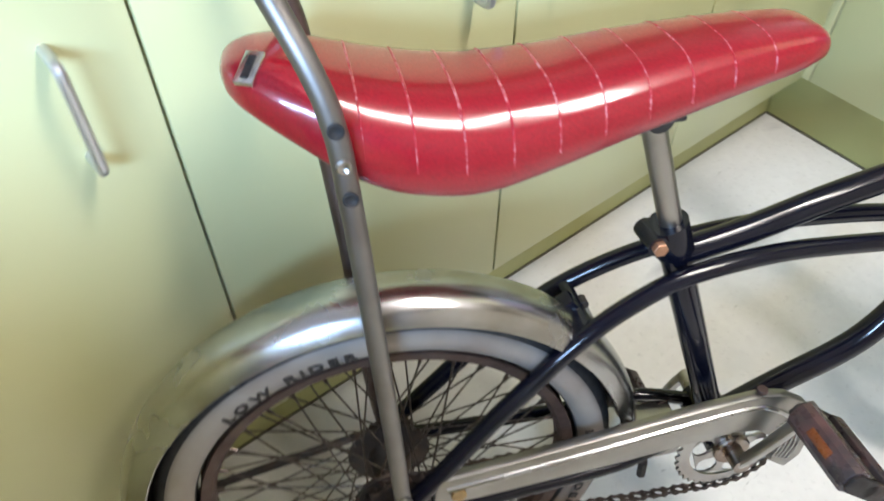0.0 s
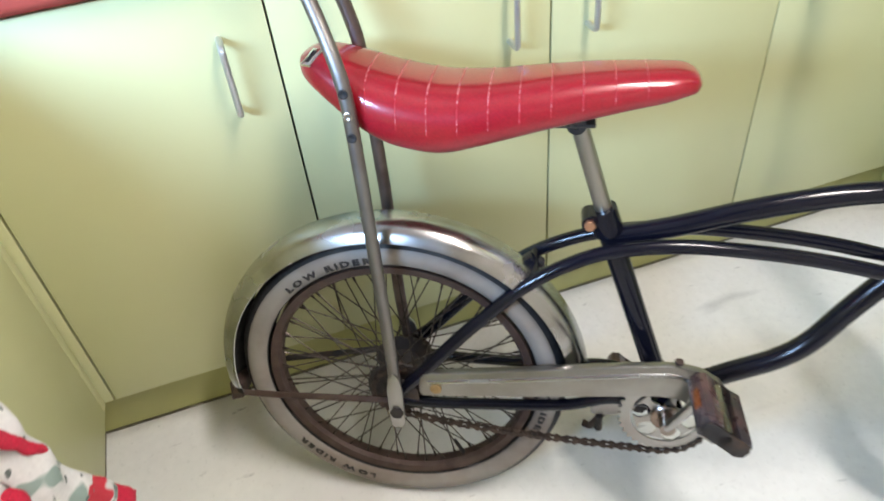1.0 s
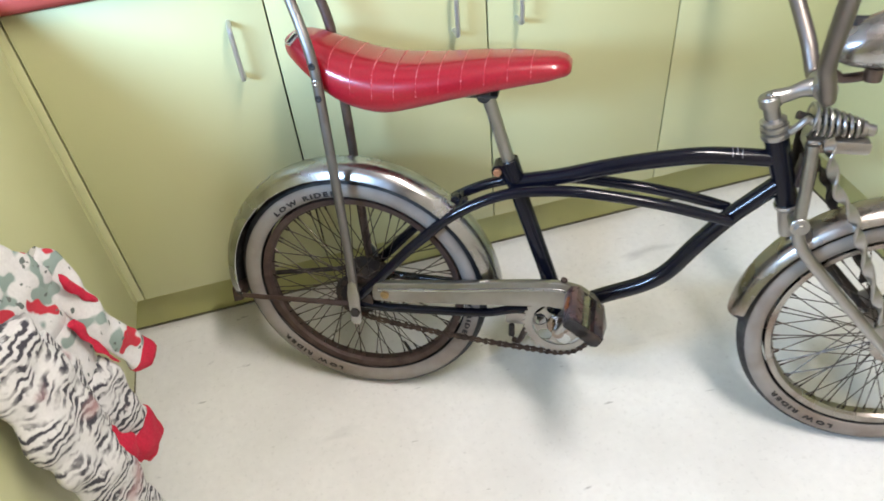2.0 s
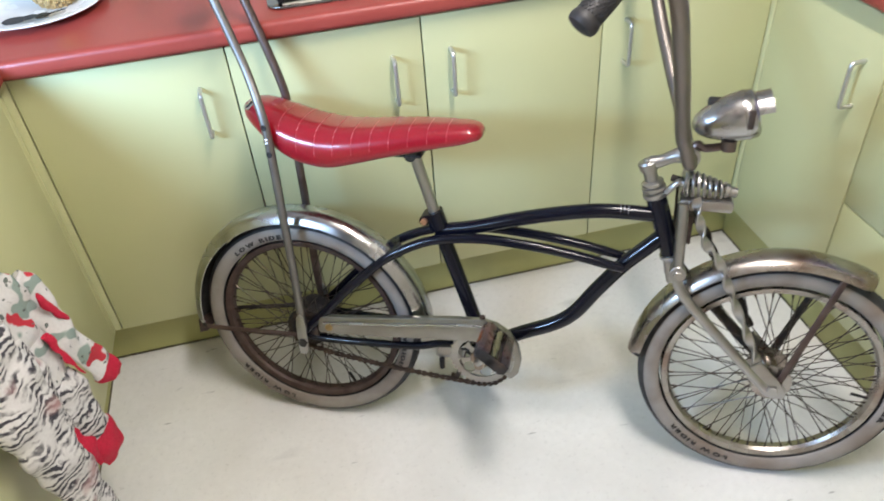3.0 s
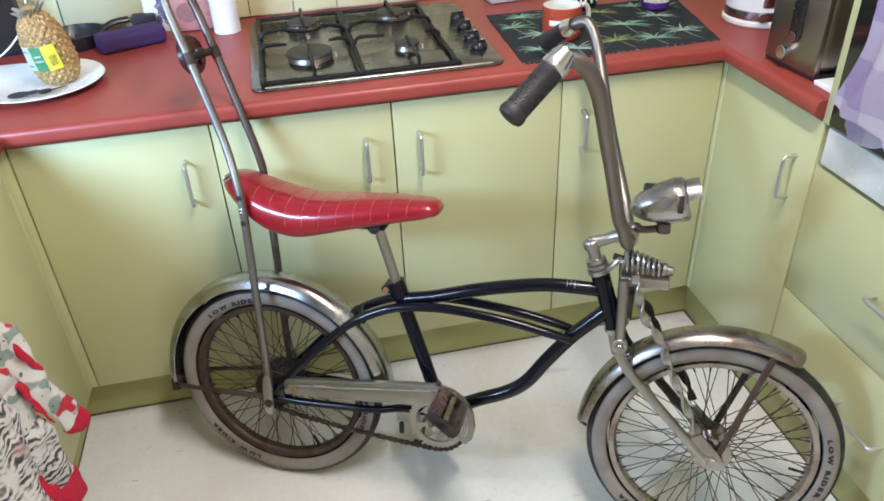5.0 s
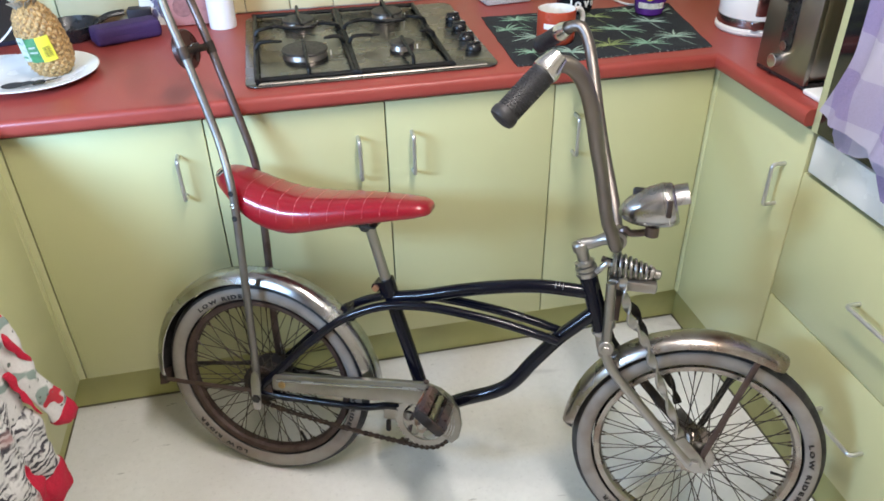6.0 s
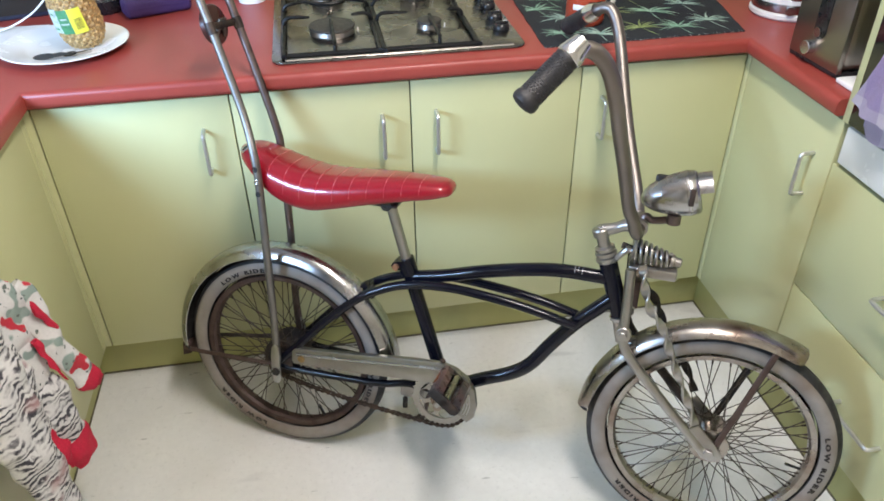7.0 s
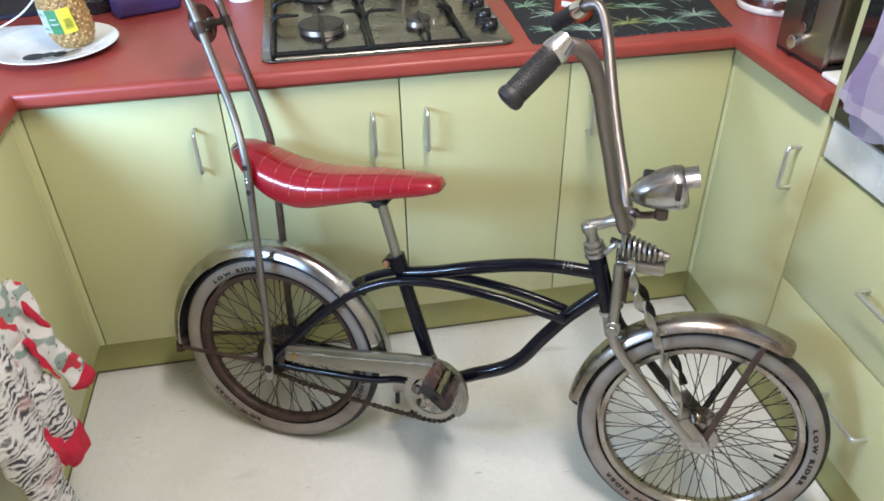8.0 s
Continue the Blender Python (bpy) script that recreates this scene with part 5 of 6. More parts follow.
def laptop():
    t = thing("laptop", "closed-lid dark navy laptop standing against the wall", "laptop", pose(-0.985, 0.470, TOP, -14, 0, 14))
    navy = mat("dark_navy_casing", (0.012, 0.014, 0.030), 0.4, vary=0.2, scale=30)
    part("casing", box(-0.17, 0.145, 0.0, 0.016, 0.001, 0.235, 0.005), navy, t)
    part("screen", box(-0.16, 0.135, -0.0015, 0.0, 0.012, 0.225), GLASS_BLACK, t, smooth=False)


laptop()
tagged(part("charging_cable", sweep(spline([(-0.99, 0.365, TOP + 0.0025), (-0.93, 0.385, TOP + 0.012), (-0.865, 0.40, TOP + 0.045), (-0.815, 0.41, TOP + 0.10), (-0.79, 0.43, TOP + 0.17), (-0.79, 0.55, TOP + 0.2)], 8), 0.0022, 8), WHITE_PLASTIC), "thin white charging cable", "cable")
tagged(part("paper_sheet", box(-1.06, -0.85, 0.24, 0.42, TOP + 0.0005, TOP + 0.0018), WHITE_PLASTIC, smooth=False), "sheet of white paper under the plate's edge", "paper")


def cream_board():
    t = thing("chopping_board", "cream chopping board leaning on the tiles", "chopping board", pose(-0.640, 0.595, TOP, -7, 0, 0))
    part("board", box(-0.135, 0.125, 0.0, 0.014, 0.001, 0.24, 0.005), mat("cream_board", (0.46, 0.41, 0.24), 0.5, vary=0.06, scale=12), t)
    part("edge_strip", box(0.126, 0.150, 0.0, 0.013, 0.001, 0.24, 0.004), mat("grey_board_edge", (0.25, 0.24, 0.21), 0.5, vary=0.1), t)


cream_board()


def greeting_card():
    t = thing("greeting_card", "white card with a dark printed picture", "card", pose(-0.520, 0.578, TOP, -10, 0, -8))
    part("sheet", box(-0.050, 0.050, 0.0, 0.0012, 0.001, 0.15), WHITE_PLASTIC, t, smooth=False)
    purple = mat("violet_print", (0.07, 0.05, 0.13), 0.4, vary=0.4, scale=90, colour2=(0.5, 0.48, 0.52), amount=0.38, scale2=60)
    bm = bmesh.new()
    for x, z, a, b in ((0.004, 0.066, 0.020, 0.030), (0.010, 0.036, 0.012, 0.018), (-0.012, 0.030, 0.009, 0.014), (0.0, 0.105, 0.018, 0.02)):
        bm.faces.new([bm.verts.new((x + a * math.cos(k * math.pi / 9) * (1 + 0.2 * math.sin(3 * k)), -0.0006, z + b * math.sin(k * math.pi / 9))) for k in range(18)])
    part("print", bm, purple, t, "dark violet print", smooth=False)
    t2 = thing("storage_box", "dark box lying behind the card", "box", pose(-0.600, 0.545, TOP))
    part("carton", box(0.0, 0.06, 0.02, 0.06, 0.001, 0.05, 0.003), mat("dark_carton", (0.02, 0.018, 0.03), 0.5, vary=0.2), t2)


greeting_card()


def pink_tub():
    t = thing("plastic_tub", "pale pink plastic tub with a round emblem", "tub", pose(-0.425, 0.585, TOP))
    pink = mat("pale_pink_plastic", (0.52, 0.26, 0.25), 0.3, vary=0.1, scale=20)
    part("tub_body", box(-0.068, 0.060, -0.035, 0.035, 0.001, 0.13, 0.008), pink, t)
    part("emblem", disc((-0.028, -0.036, 0.052), (0, -1, 0), 0.026, 0.002, 28), mat("mauve_emblem", (0.33, 0.17, 0.17), 0.35, vary=0.15, scale=120), t)


pink_tub()


def paper_roll():
    t = thing("paper_roll", "plain white paper roll standing on the bench", "paper roll", pose(-0.354, 0.520, TOP))
    part("roll", lathe([(0.012, 0.001), (0.035, 0.001), (0.0355, 0.004), (0.0355, 0.216), (0.035, 0.22), (0.012, 0.22)], 36, closed=True), mat("white_paper", (0.82, 0.82, 0.83), 0.8, vary=0.02, scale=60, bump=0.2), t)


paper_roll()


def place_mat():
    t = thing("place_mat", "dark cloth mat printed with pale green palm trees", "mat")
    cloth = mat("black_green_cloth", (0.009, 0.012, 0.017), 0.85, vary=0.3, scale=400, colour2=(0.014, 0.021, 0.026), amount=0.45, scale2=20, bump=0.5, bump_scale=700)
    A, Bc, C, D = Vector((0.315, 0.012)), Vector((0.812, 0.026)), Vector((0.884, 0.404)), Vector((0.336, 0.412))
    n = 28

    def at(s, r):
        return A.lerp(Bc, s).lerp(D.lerp(C, s), r)

    def hgt(p):
        return TOP + 0.0022 + 0.0011 * noise.noise(Vector((p.x * 14, p.y * 14, 3.0)))
    bm = bmesh.new()
    grid = []
    for i in range(n + 1):
        col = []
        for j in range(n + 1):
            p = at(i / n, j / n)
            wob = 0.0025 * noise.noise(Vector((p.x * 22, p.y * 22, 0))) if i in (0, n) or j in (0, n) else 0
            col.append((bm.verts.new((p.x + wob, p.y + wob, hgt(p))), bm.verts.new((p.x + wob, p.y + wob, TOP + 0.0003))))
        grid.append(col)
    for i in range(n):
        for j in range(n):
            for k in (0, 1):
                bm.faces.new((grid[i][j][k], grid[i + 1][j][k], grid[i + 1][j + 1][k], grid[i][j + 1][k]))
    for i in range(n):
        for p, q in (((i, 0), (i + 1, 0)), ((i, n), (i + 1, n)), ((0, i), (0, i + 1)), ((n, i), (n, i + 1))):
            bm.faces.new((grid[p[0]][p[1]][0], grid[q[0]][q[1]][0], grid[q[0]][q[1]][1], grid[p[0]][p[1]][1]))
    part("cloth", bm, cloth, t)
    inks = [mat("pale_green_print", (0.20, 0.38, 0.26), 0.8, vary=0.35, scale=90, colour2=(0.40, 0.55, 0.44), amount=0.42, scale2=50), mat("mint_print", (0.36, 0.50, 0.42), 0.8, vary=0.3, scale=90, colour2=(0.16, 0.33, 0.28), amount=0.42, scale2=60), mat("moss_print", (0.22, 0.30, 0.10), 0.8, vary=0.35, scale=90, colour2=(0.38, 0.46, 0.22), amount=0.45, scale2=60)]
    rnd = random.Random(7)
    spots = [(0.12, 0.20), (0.30, 0.14), (0.52, 0.20), (0.70, 0.16), (0.87, 0.24), (0.08, 0.66), (0.20, 0.46), (0.41, 0.52), (0.62, 0.48), (0.81, 0.60), (0.16, 0.86), (0.36, 0.84), (0.56, 0.80), (0.75, 0.86), (0.93, 0.80)]

    def inside(p):
        e = 0.008
        return p.y > A.y + (Bc.y - A.y) * (p.x - A.x) / (Bc.x - A.x) + e and p.y < D.y + (C.y - D.y) * (p.x - D.x) / (C.x - D.x) - e and p.x > A.x + (D.x - A.x) * (p.y - A.y) / (D.y - A.y) + e and p.x < Bc.x + (C.x - Bc.x) * (p.y - Bc.y) / (C.y - Bc.y) - e
    for i, (s, r) in enumerate(spots):
        g = bmesh.new()
        c = at(s, r)
        turn, size = rnd.uniform(-0.5, 0.5), rnd.uniform(0.85, 1.2)

        def blade(p, ang, length, wide, droop):
            """One curved stroke, broad in its middle and cut off at the cloth's edge."""
            q, pts = p.copy(), []
            for k in range(7):
                f = k / 6
                d = Vector((math.cos(ang + droop * f), math.sin(ang + droop * f)))
                e = Vector((-d.y, d.x)) * wide * (0.35 + 1.3 * f - 1.62 * f * f)
                pts.append((q + e, q - e))
                q = q + d * length / 6
            for (a1, b1), (a2, b2) in zip(pts, pts[1:]):
                if all(inside(v) for v in (a1, b1, a2, b2)):
                    g.faces.new([g.verts.new((v.x, v.y, hgt(v) + 0.0006)) for v in (a1, a2, b2, b1)])
        for k in range(9):
            a = 0.15 + 2.85 * k / 8 + rnd.uniform(-0.12, 0.12)
            blade(c, a + turn, size * rnd.uniform(0.048, 0.072), size * rnd.uniform(0.0030, 0.0046), (1 if a > 1.6 else -1) * rnd.uniform(0.5, 1.3))
            blade(c, a + turn + 0.1, size * rnd.uniform(0.030, 0.050), size * 0.0018, (1 if a > 1.6 else -1) * rnd.uniform(0.9, 1.6))
        blade(c, turn * 0.6 - 1.35, size * 0.085, 0.0020, 0.3)
        part("palm_print", g, inks[i % 5 % 3], t, "pale green printed palm", smooth=False)
    # frayed pale threads along the front edge
    thread = mat("pale_frayed_thread", (0.45, 0.45, 0.42), 0.9, vary=0.2, scale=200)
    g = bmesh.new()
    for k in range(46):
        p = at((k + rnd.random()) / 46, 0.004)
        sweep([Vector((p.x, p.y, TOP + 0.0028)), Vector((p.x + rnd.uniform(-0.004, 0.004), p.y - rnd.uniform(0.002, 0.005), TOP + 0.0016))], 0.0005, 4, g)
    part("fringe", g, thread, t, "frayed pale edge", smooth=False)


place_mat()


def mug(name, x, y, r, h, colour, label, rot, handle_colour):
    t = thing(name, label, "mug", pose(x, y, TOP + 0.003, 0, 0, rot))
    body = mat(name + "_glaze", colour, 0.22, vary=0.08, scale=20)
    part("cup", lathe([(0, 0.0), (r * 0.86, 0.0), (r * 0.93, 0.003), (r, 0.012), (r, h - 0.001), (r - 0.002, h)], 40), body, t)
    part("inside", lathe([(r - 0.002, h), (r - 0.004, h - 0.001), (r - 0.0045, 0.012), (r * 0.7, 0.006), (0, 0.006)], 40), WHITE, t, "white glazed inside")
    part("handle", sweep(spline([(r - 0.003, 0, h * 0.80), (r + 0.022, 0, h * 0.86), (r + 0.036, 0, h * 0.62), (r + 0.030, 0, h * 0.34), (r - 0.003, 0, h * 0.18)], 6), 0.0062, 10), mat(name + "_handle", handle_colour, 0.22, vary=0.03), t)
    return t


red_mug = mug("mug", 0.460, 0.165, 0.0475, 0.080, (0.44, 0.07, 0.035), "orange red mug with white inside and white handle", 18, (0.8, 0.8, 0.78))
for k, (a, z) in enumerate(((-96, 0.048), (-96, 0.030), (-150, 0.040))):
    bm = lathe([(0.0478, z), (0.0481, z + 0.001), (0.0481, z + 0.012), (0.0478, z + 0.013)], 8, None, Matrix.Identity(4), False, arc=(a - 24 + 4 * k, a + 20))
    part("printed_bar", bm, BLACK if k < 2 else WHITE, red_mug)
love = mug("canister", 0.600, 0.405, 0.050, 0.120, (0.012, 0.013, 0.018), "glossy black mug with white script on it", 60, (0.012, 0.013, 0.018))
bm = bmesh.new()
letters("love", 0.034, bm, lambda adv: Matrix.Rotation(radians(-150 - 34) + adv / 0.050, 4, "Z") @ Matrix.Translation((0.0500, 0, 0.020)) @ Matrix.Rotation(radians(90), 4, "Z") @ Matrix.Rotation(radians(90), 4, "X"), 0.0006)
part("script", bm, WHITE, love, "white script", smooth=False)


def skull_jar():
    # plain jar shape for the sugar-skull mug, with its eyes and teeth as marks
    t = thing("sugar_skull_mug", "purple sugar-skull mug simplified to a plain jar", "jar", pose(0.785, 0.322, TOP + 0.003))
    part("jar", lathe([(0, 0), (0.030, 0), (0.036, 0.004), (0.040, 0.018), (0.041, 0.034), (0.050, 0.050), (0.056, 0.075), (0.053, 0.100), (0.040, 0.120), (0.020, 0.128), (0, 0.129)], 40), mat("purple_glaze", (0.11, 0.03, 0.26), 0.15, vary=0.2, scale=30), t)
    bm = lathe([(0.0408, 0.022), (0.0425, 0.0225), (0.0430, 0.037), (0.0418, 0.0385)], 22, None, Matrix.Identity(4), False, arc=(-160, -60))
    part("pale_band", bm, mat("pale_painted_band", (0.62, 0.60, 0.55), 0.3, vary=0.35, scale=220), t, "pale painted band of teeth")
    for a, z, c in ((-150, 0.072, (0.75, 0.30, 0.05)), (-85, 0.072, (0.75, 0.30, 0.05)), (-118, 0.058, (0.75, 0.55, 0.08))):
        w = radians(a)
        m = Matrix.Translation((0.0545 * math.cos(w), 0.0545 * math.sin(w), z)) @ Matrix.Rotation(w, 4, "Z") @ Matrix.Rotation(radians(90), 4, "Y")
        part("painted_flower", lathe([(0, 0.003), (0.006, 0.0028), (0.011, 0.001), (0.0125, -0.002)], 14, None, m), mat("face_mark_paint", c, 0.3, vary=0.2, scale=150), t, "painted mark of the skull's face")


skull_jar()


def kettle():
    t = thing("kettle", "white electric kettle with chrome trim", "kettle", pose(0.985, 0.142, TOP))
    part("base", lathe([(0, 0.001), (0.086, 0.001), (0.090, 0.006), (0.090, 0.014), (0.086, 0.018), (0, 0.018)], 44), WHITE_PLASTIC, t, "white power base")
    part("band", lathe([(0.080, 0.019), (0.0865, 0.019), (0.0875, 0.024), (0.0870, 0.040), (0.080, 0.042)], 44, closed=True), CHROME, t, "chrome band")
    part("body", lathe([(0.0, 0.020), (0.079, 0.020), (0.0860, 0.042), (0.0850, 0.09), (0.078, 0.16), (0.066, 0.20), (0.02, 0.21), (0, 0.212)], 44), WHITE, t)
    w = radians(-118)
    out = Vector((math.cos(w), math.sin(w), 0))
    k = part("switch", disc(out * 0.091 + Vector((0, 0, 0.030)), tuple(out), 0.011, 0.014, 20), CHROME, t, "round chrome switch")
    w3 = radians(-112)
    m3 = Matrix.Rotation(w3, 4, "Z")
    bm = box(0.072, 0.088, -0.014, 0.014, 0.050, 0.170, 0.005)
    bm.transform(m3)
    part("water_gauge", bm, CHROME, t, "upright chrome water gauge")
    w2 = radians(-62)
    o2 = Vector((math.cos(w2), math.sin(w2), 0))
    part("handle", sweep(spline([o2 * 0.080 + Vector((0, 0, 0.055)), o2 * 0.112 + Vector((0, 0, 0.065)), o2 * 0.125 + Vector((0, 0, 0.12)), o2 * 0.105 + Vector((0, 0, 0.18)), o2 * 0.066 + Vector((0, 0, 0.195))], 6), 0.011, 12), CHROME, t)


kettle()


def toaster():
    t = thing("toaster", "brushed stainless steel toaster with black lever", "toaster", pose(0.8400, -0.2010, TOP, 0, 0, 3))
    part("feet_plate", box(0.002, 0.262, -0.0805, 0.0805, 0.001, 0.011, 0.003), BLACK, t)
    shell = part("shell", box(0.010, 0.256, -0.078, 0.078, 0.010, 0.205, 0.020, 4), STEEL_PANEL, t, "polished steel shell")
    part("end_panel", box(0.0, 0.014, -0.0805, 0.0805, 0.010, 0.208, 0.003, 2), STEEL_PANEL, shell, "satin steel end panel")
    o = [(0.0185 * math.cos(radians(a)), (0.172 if a < 180 else 0.078) + 0.0185 * math.sin(radians(a))) for a in range(0, 360, 15)]
    slot = part("lever_slot", plate(o, 0.003, Matrix(((0, 0, -1, 0.0005), (1, 0, 0, -0.002), (0, 1, 0, 0.0), (0, 0, 0, 1))), 0.0006), BLACK, t, "black lever slot")
    part("lever", box(-0.024, -0.002, -0.012, 0.008, 0.166, 0.180, 0.003), BLACK, slot)
    part("slot_button", disc((-0.004, -0.002, 0.074), (-1, 0, 0), 0.0105, 0.009, 18), CHROME, t)
    part("dial", disc((-0.008, 0.012, 0.038), (-1, 0, 0), 0.0145, 0.018, 24), CHROME_BRIGHT, t, "round chrome dial")
    part("bread_slot", box(0.03, 0.236, -0.042, -0.018, 0.2035, 0.2058), BLACK, t, smooth=False)
    part("bread_slot", box(0.03, 0.236, 0.018, 0.042, 0.2035, 0.2058), BLACK, t, smooth=False)


toaster()
tagged(part("white_tray", box(0.838, 1.15, -0.366, -0.292, TOP + 0.0005, TOP + 0.012, 0.004), WHITE), "low white plastic tray beside the toaster", "tray")


def basket():
    t = thing("tissue_box", "low pale grey woven box", "box", pose(0.445, 0.555, TOP, 0, 0, 6))
    part("sides", box(-0.07, 0.07, -0.035, 0.045, 0.001, 0.07, 0.006), mat("pale_grey_weave", (0.50, 0.50, 0.49), 0.8, vary=0.35, scale=260, bump=0.8, bump_scale=300), t)


basket()


def green_glass():
    t = thing("glass_jar", "green tinted glass jar", "jar", pose(1.035, 0.470, TOP))
    part("jar_body", lathe([(0, 0.001), (0.036, 0.001), (0.040, 0.006), (0.041, 0.07), (0.034, 0.09), (0.034, 0.1), (0.0, 0.1)], 32), mat("green_glass", (0.10, 0.36, 0.12), 0.1, vary=0.1, scale=20), t)


green_glass()
tagged(part("appliance_cord", sweep(spline([(0.79, 0.10 + 0.30, TOP + 0.004), (0.76, 0.43, TOP + 0.004), (0.745, 0.50, TOP + 0.01), (0.76, 0.60, TOP + 0.05)], 8), 0.003, 8), WHITE_PLASTIC), "thin white appliance cord on the bench", "cord")


# ---- cloth ----
def cloth_sheet(name, rows, material, parent, thick=0.003, label=""):
    """A hanging cloth: a grid of points with a little thickness."""
    bm = bmesh.new()
    vs = [[bm.verts.new(p) for p in r] for r in rows]
    for a, b in zip(vs, vs[1:]):
        for k in range(len(a) - 1):
            bm.faces.new((a[k], a[k + 1], b[k + 1], b[k]))
    bmesh.ops.recalc_face_normals(bm, faces=bm.faces[:])
    bmesh.ops.solidify(bm, geom=bm.faces[:], thickness=thick)
    return part(name, bm, material, parent, label, angle=80)


def plaid():
    m = mat("lilac_towelling", (0.27, 0.22, 0.39), 0.9, vary=0.12, scale=350, bump=1.0, bump_scale=500)
    nt = m.node_tree
    b = nt.nodes["Principled BSDF"]
    src = b.inputs["Base Color"].links[0].from_socket
    tc = nt.nodes.new("ShaderNodeTexCoord")
    sep = nt.nodes.new("ShaderNodeSeparateXYZ")
    nt.links.new(tc.outputs["Object"], sep.inputs["Vector"])

    def stripe(sock, per, cut):
        a = nt.nodes.new("ShaderNodeMath")
        a.operation, a.inputs[1].default_value = "MULTIPLY", 1 / per
        f = nt.nodes.new("ShaderNodeMath")
        f.operation = "FRACT"
        g = nt.nodes.new("ShaderNodeMath")
        g.operation, g.inputs[1].default_value = "GREATER_THAN", cut
        nt.links.new(sock, a.inputs[0])
        nt.links.new(a.outputs[0], f.inputs[0])
        nt.links.new(f.outputs[0], g.inputs[0])
        return g.outputs[0]
    s1, s2 = stripe(sep.outputs["Y"], 0.13, 0.5), stripe(sep.outputs["Z"], 0.15, 0.55)
    add = nt.nodes.new("ShaderNodeMath")
    add.operation = "MULTIPLY_ADD"
    add.inputs[1].default_value = 0.4
    nt.links.new(s1, add.inputs[0])
    half = nt.nodes.new("ShaderNodeMath")
    half.operation, half.inputs[1].default_value = "MULTIPLY", 0.4
    nt.links.new(s2, half.inputs[0])
    nt.links.new(half.outputs[0], add.inputs[2])
    mx = nt.nodes.new("ShaderNodeMix")
    mx.data_type = "RGBA"
    mx.inputs["B"].default_value = (0.50, 0.47, 0.55, 1)
    nt.links.new(add.outputs[0], mx.inputs["Factor"])
    nt.links.new(src, mx.inputs["A"])
    nt.links.new(mx.outputs["Result"], b.inputs["Base Color"])
    return m


def tea_towel():
    t = thing("tea_towel", "lilac and white checked towel hanging from the oven handle", "towel")
    m = plaid()
    rows = []
    for i in range(37):
        f = i / 36
        row = []
        for k in range(37):
            s = k / 36
            # the free corner swings out to one side
            edge = -0.500 + 0.030 * f + 0.040 * max(0.0, (f - 0.72) / 0.28) ** 1.4
            y = edge + (-0.800 - edge) * s
            low = 0.884 - 0.004 * math.sin(20 * s) - 0.045 * s
            z = 1.345 + (low - 1.345) * f
            x = 0.774 - 0.004 * f + 0.010 * math.sin(s * 19 + 1.2 * f) * f ** 0.6 + 0.003 * math.sin(s * 41 + f * 5) * f
            row.append(Vector((x, y, z)))
        rows.append(row)
    cloth_sheet("front_fold", rows, m, t)
    rows = []
    for i in range(30):
        f = i / 29
        row = []
        for k in range(41):
            s = k / 40
            y = -0.462 - 0.30 * s
            low = 0.832 + 0.016 * math.exp(-((s - 0.36) / 0.07) ** 2) - 0.045 * max(0.0, min(1.0, (s - 0.45) / 0.08)) + 0.014 * math.exp(-(s / 0.05) ** 2)
            z = 1.34 + (low - 1.34) * f
            x = 0.789 + 0.005 * math.sin(s * 21 + 2) * f
            row.append(Vector((x, y, z)))
        rows.append(row)
    cloth_sheet("back_fold", rows, m, t)


tea_towel()


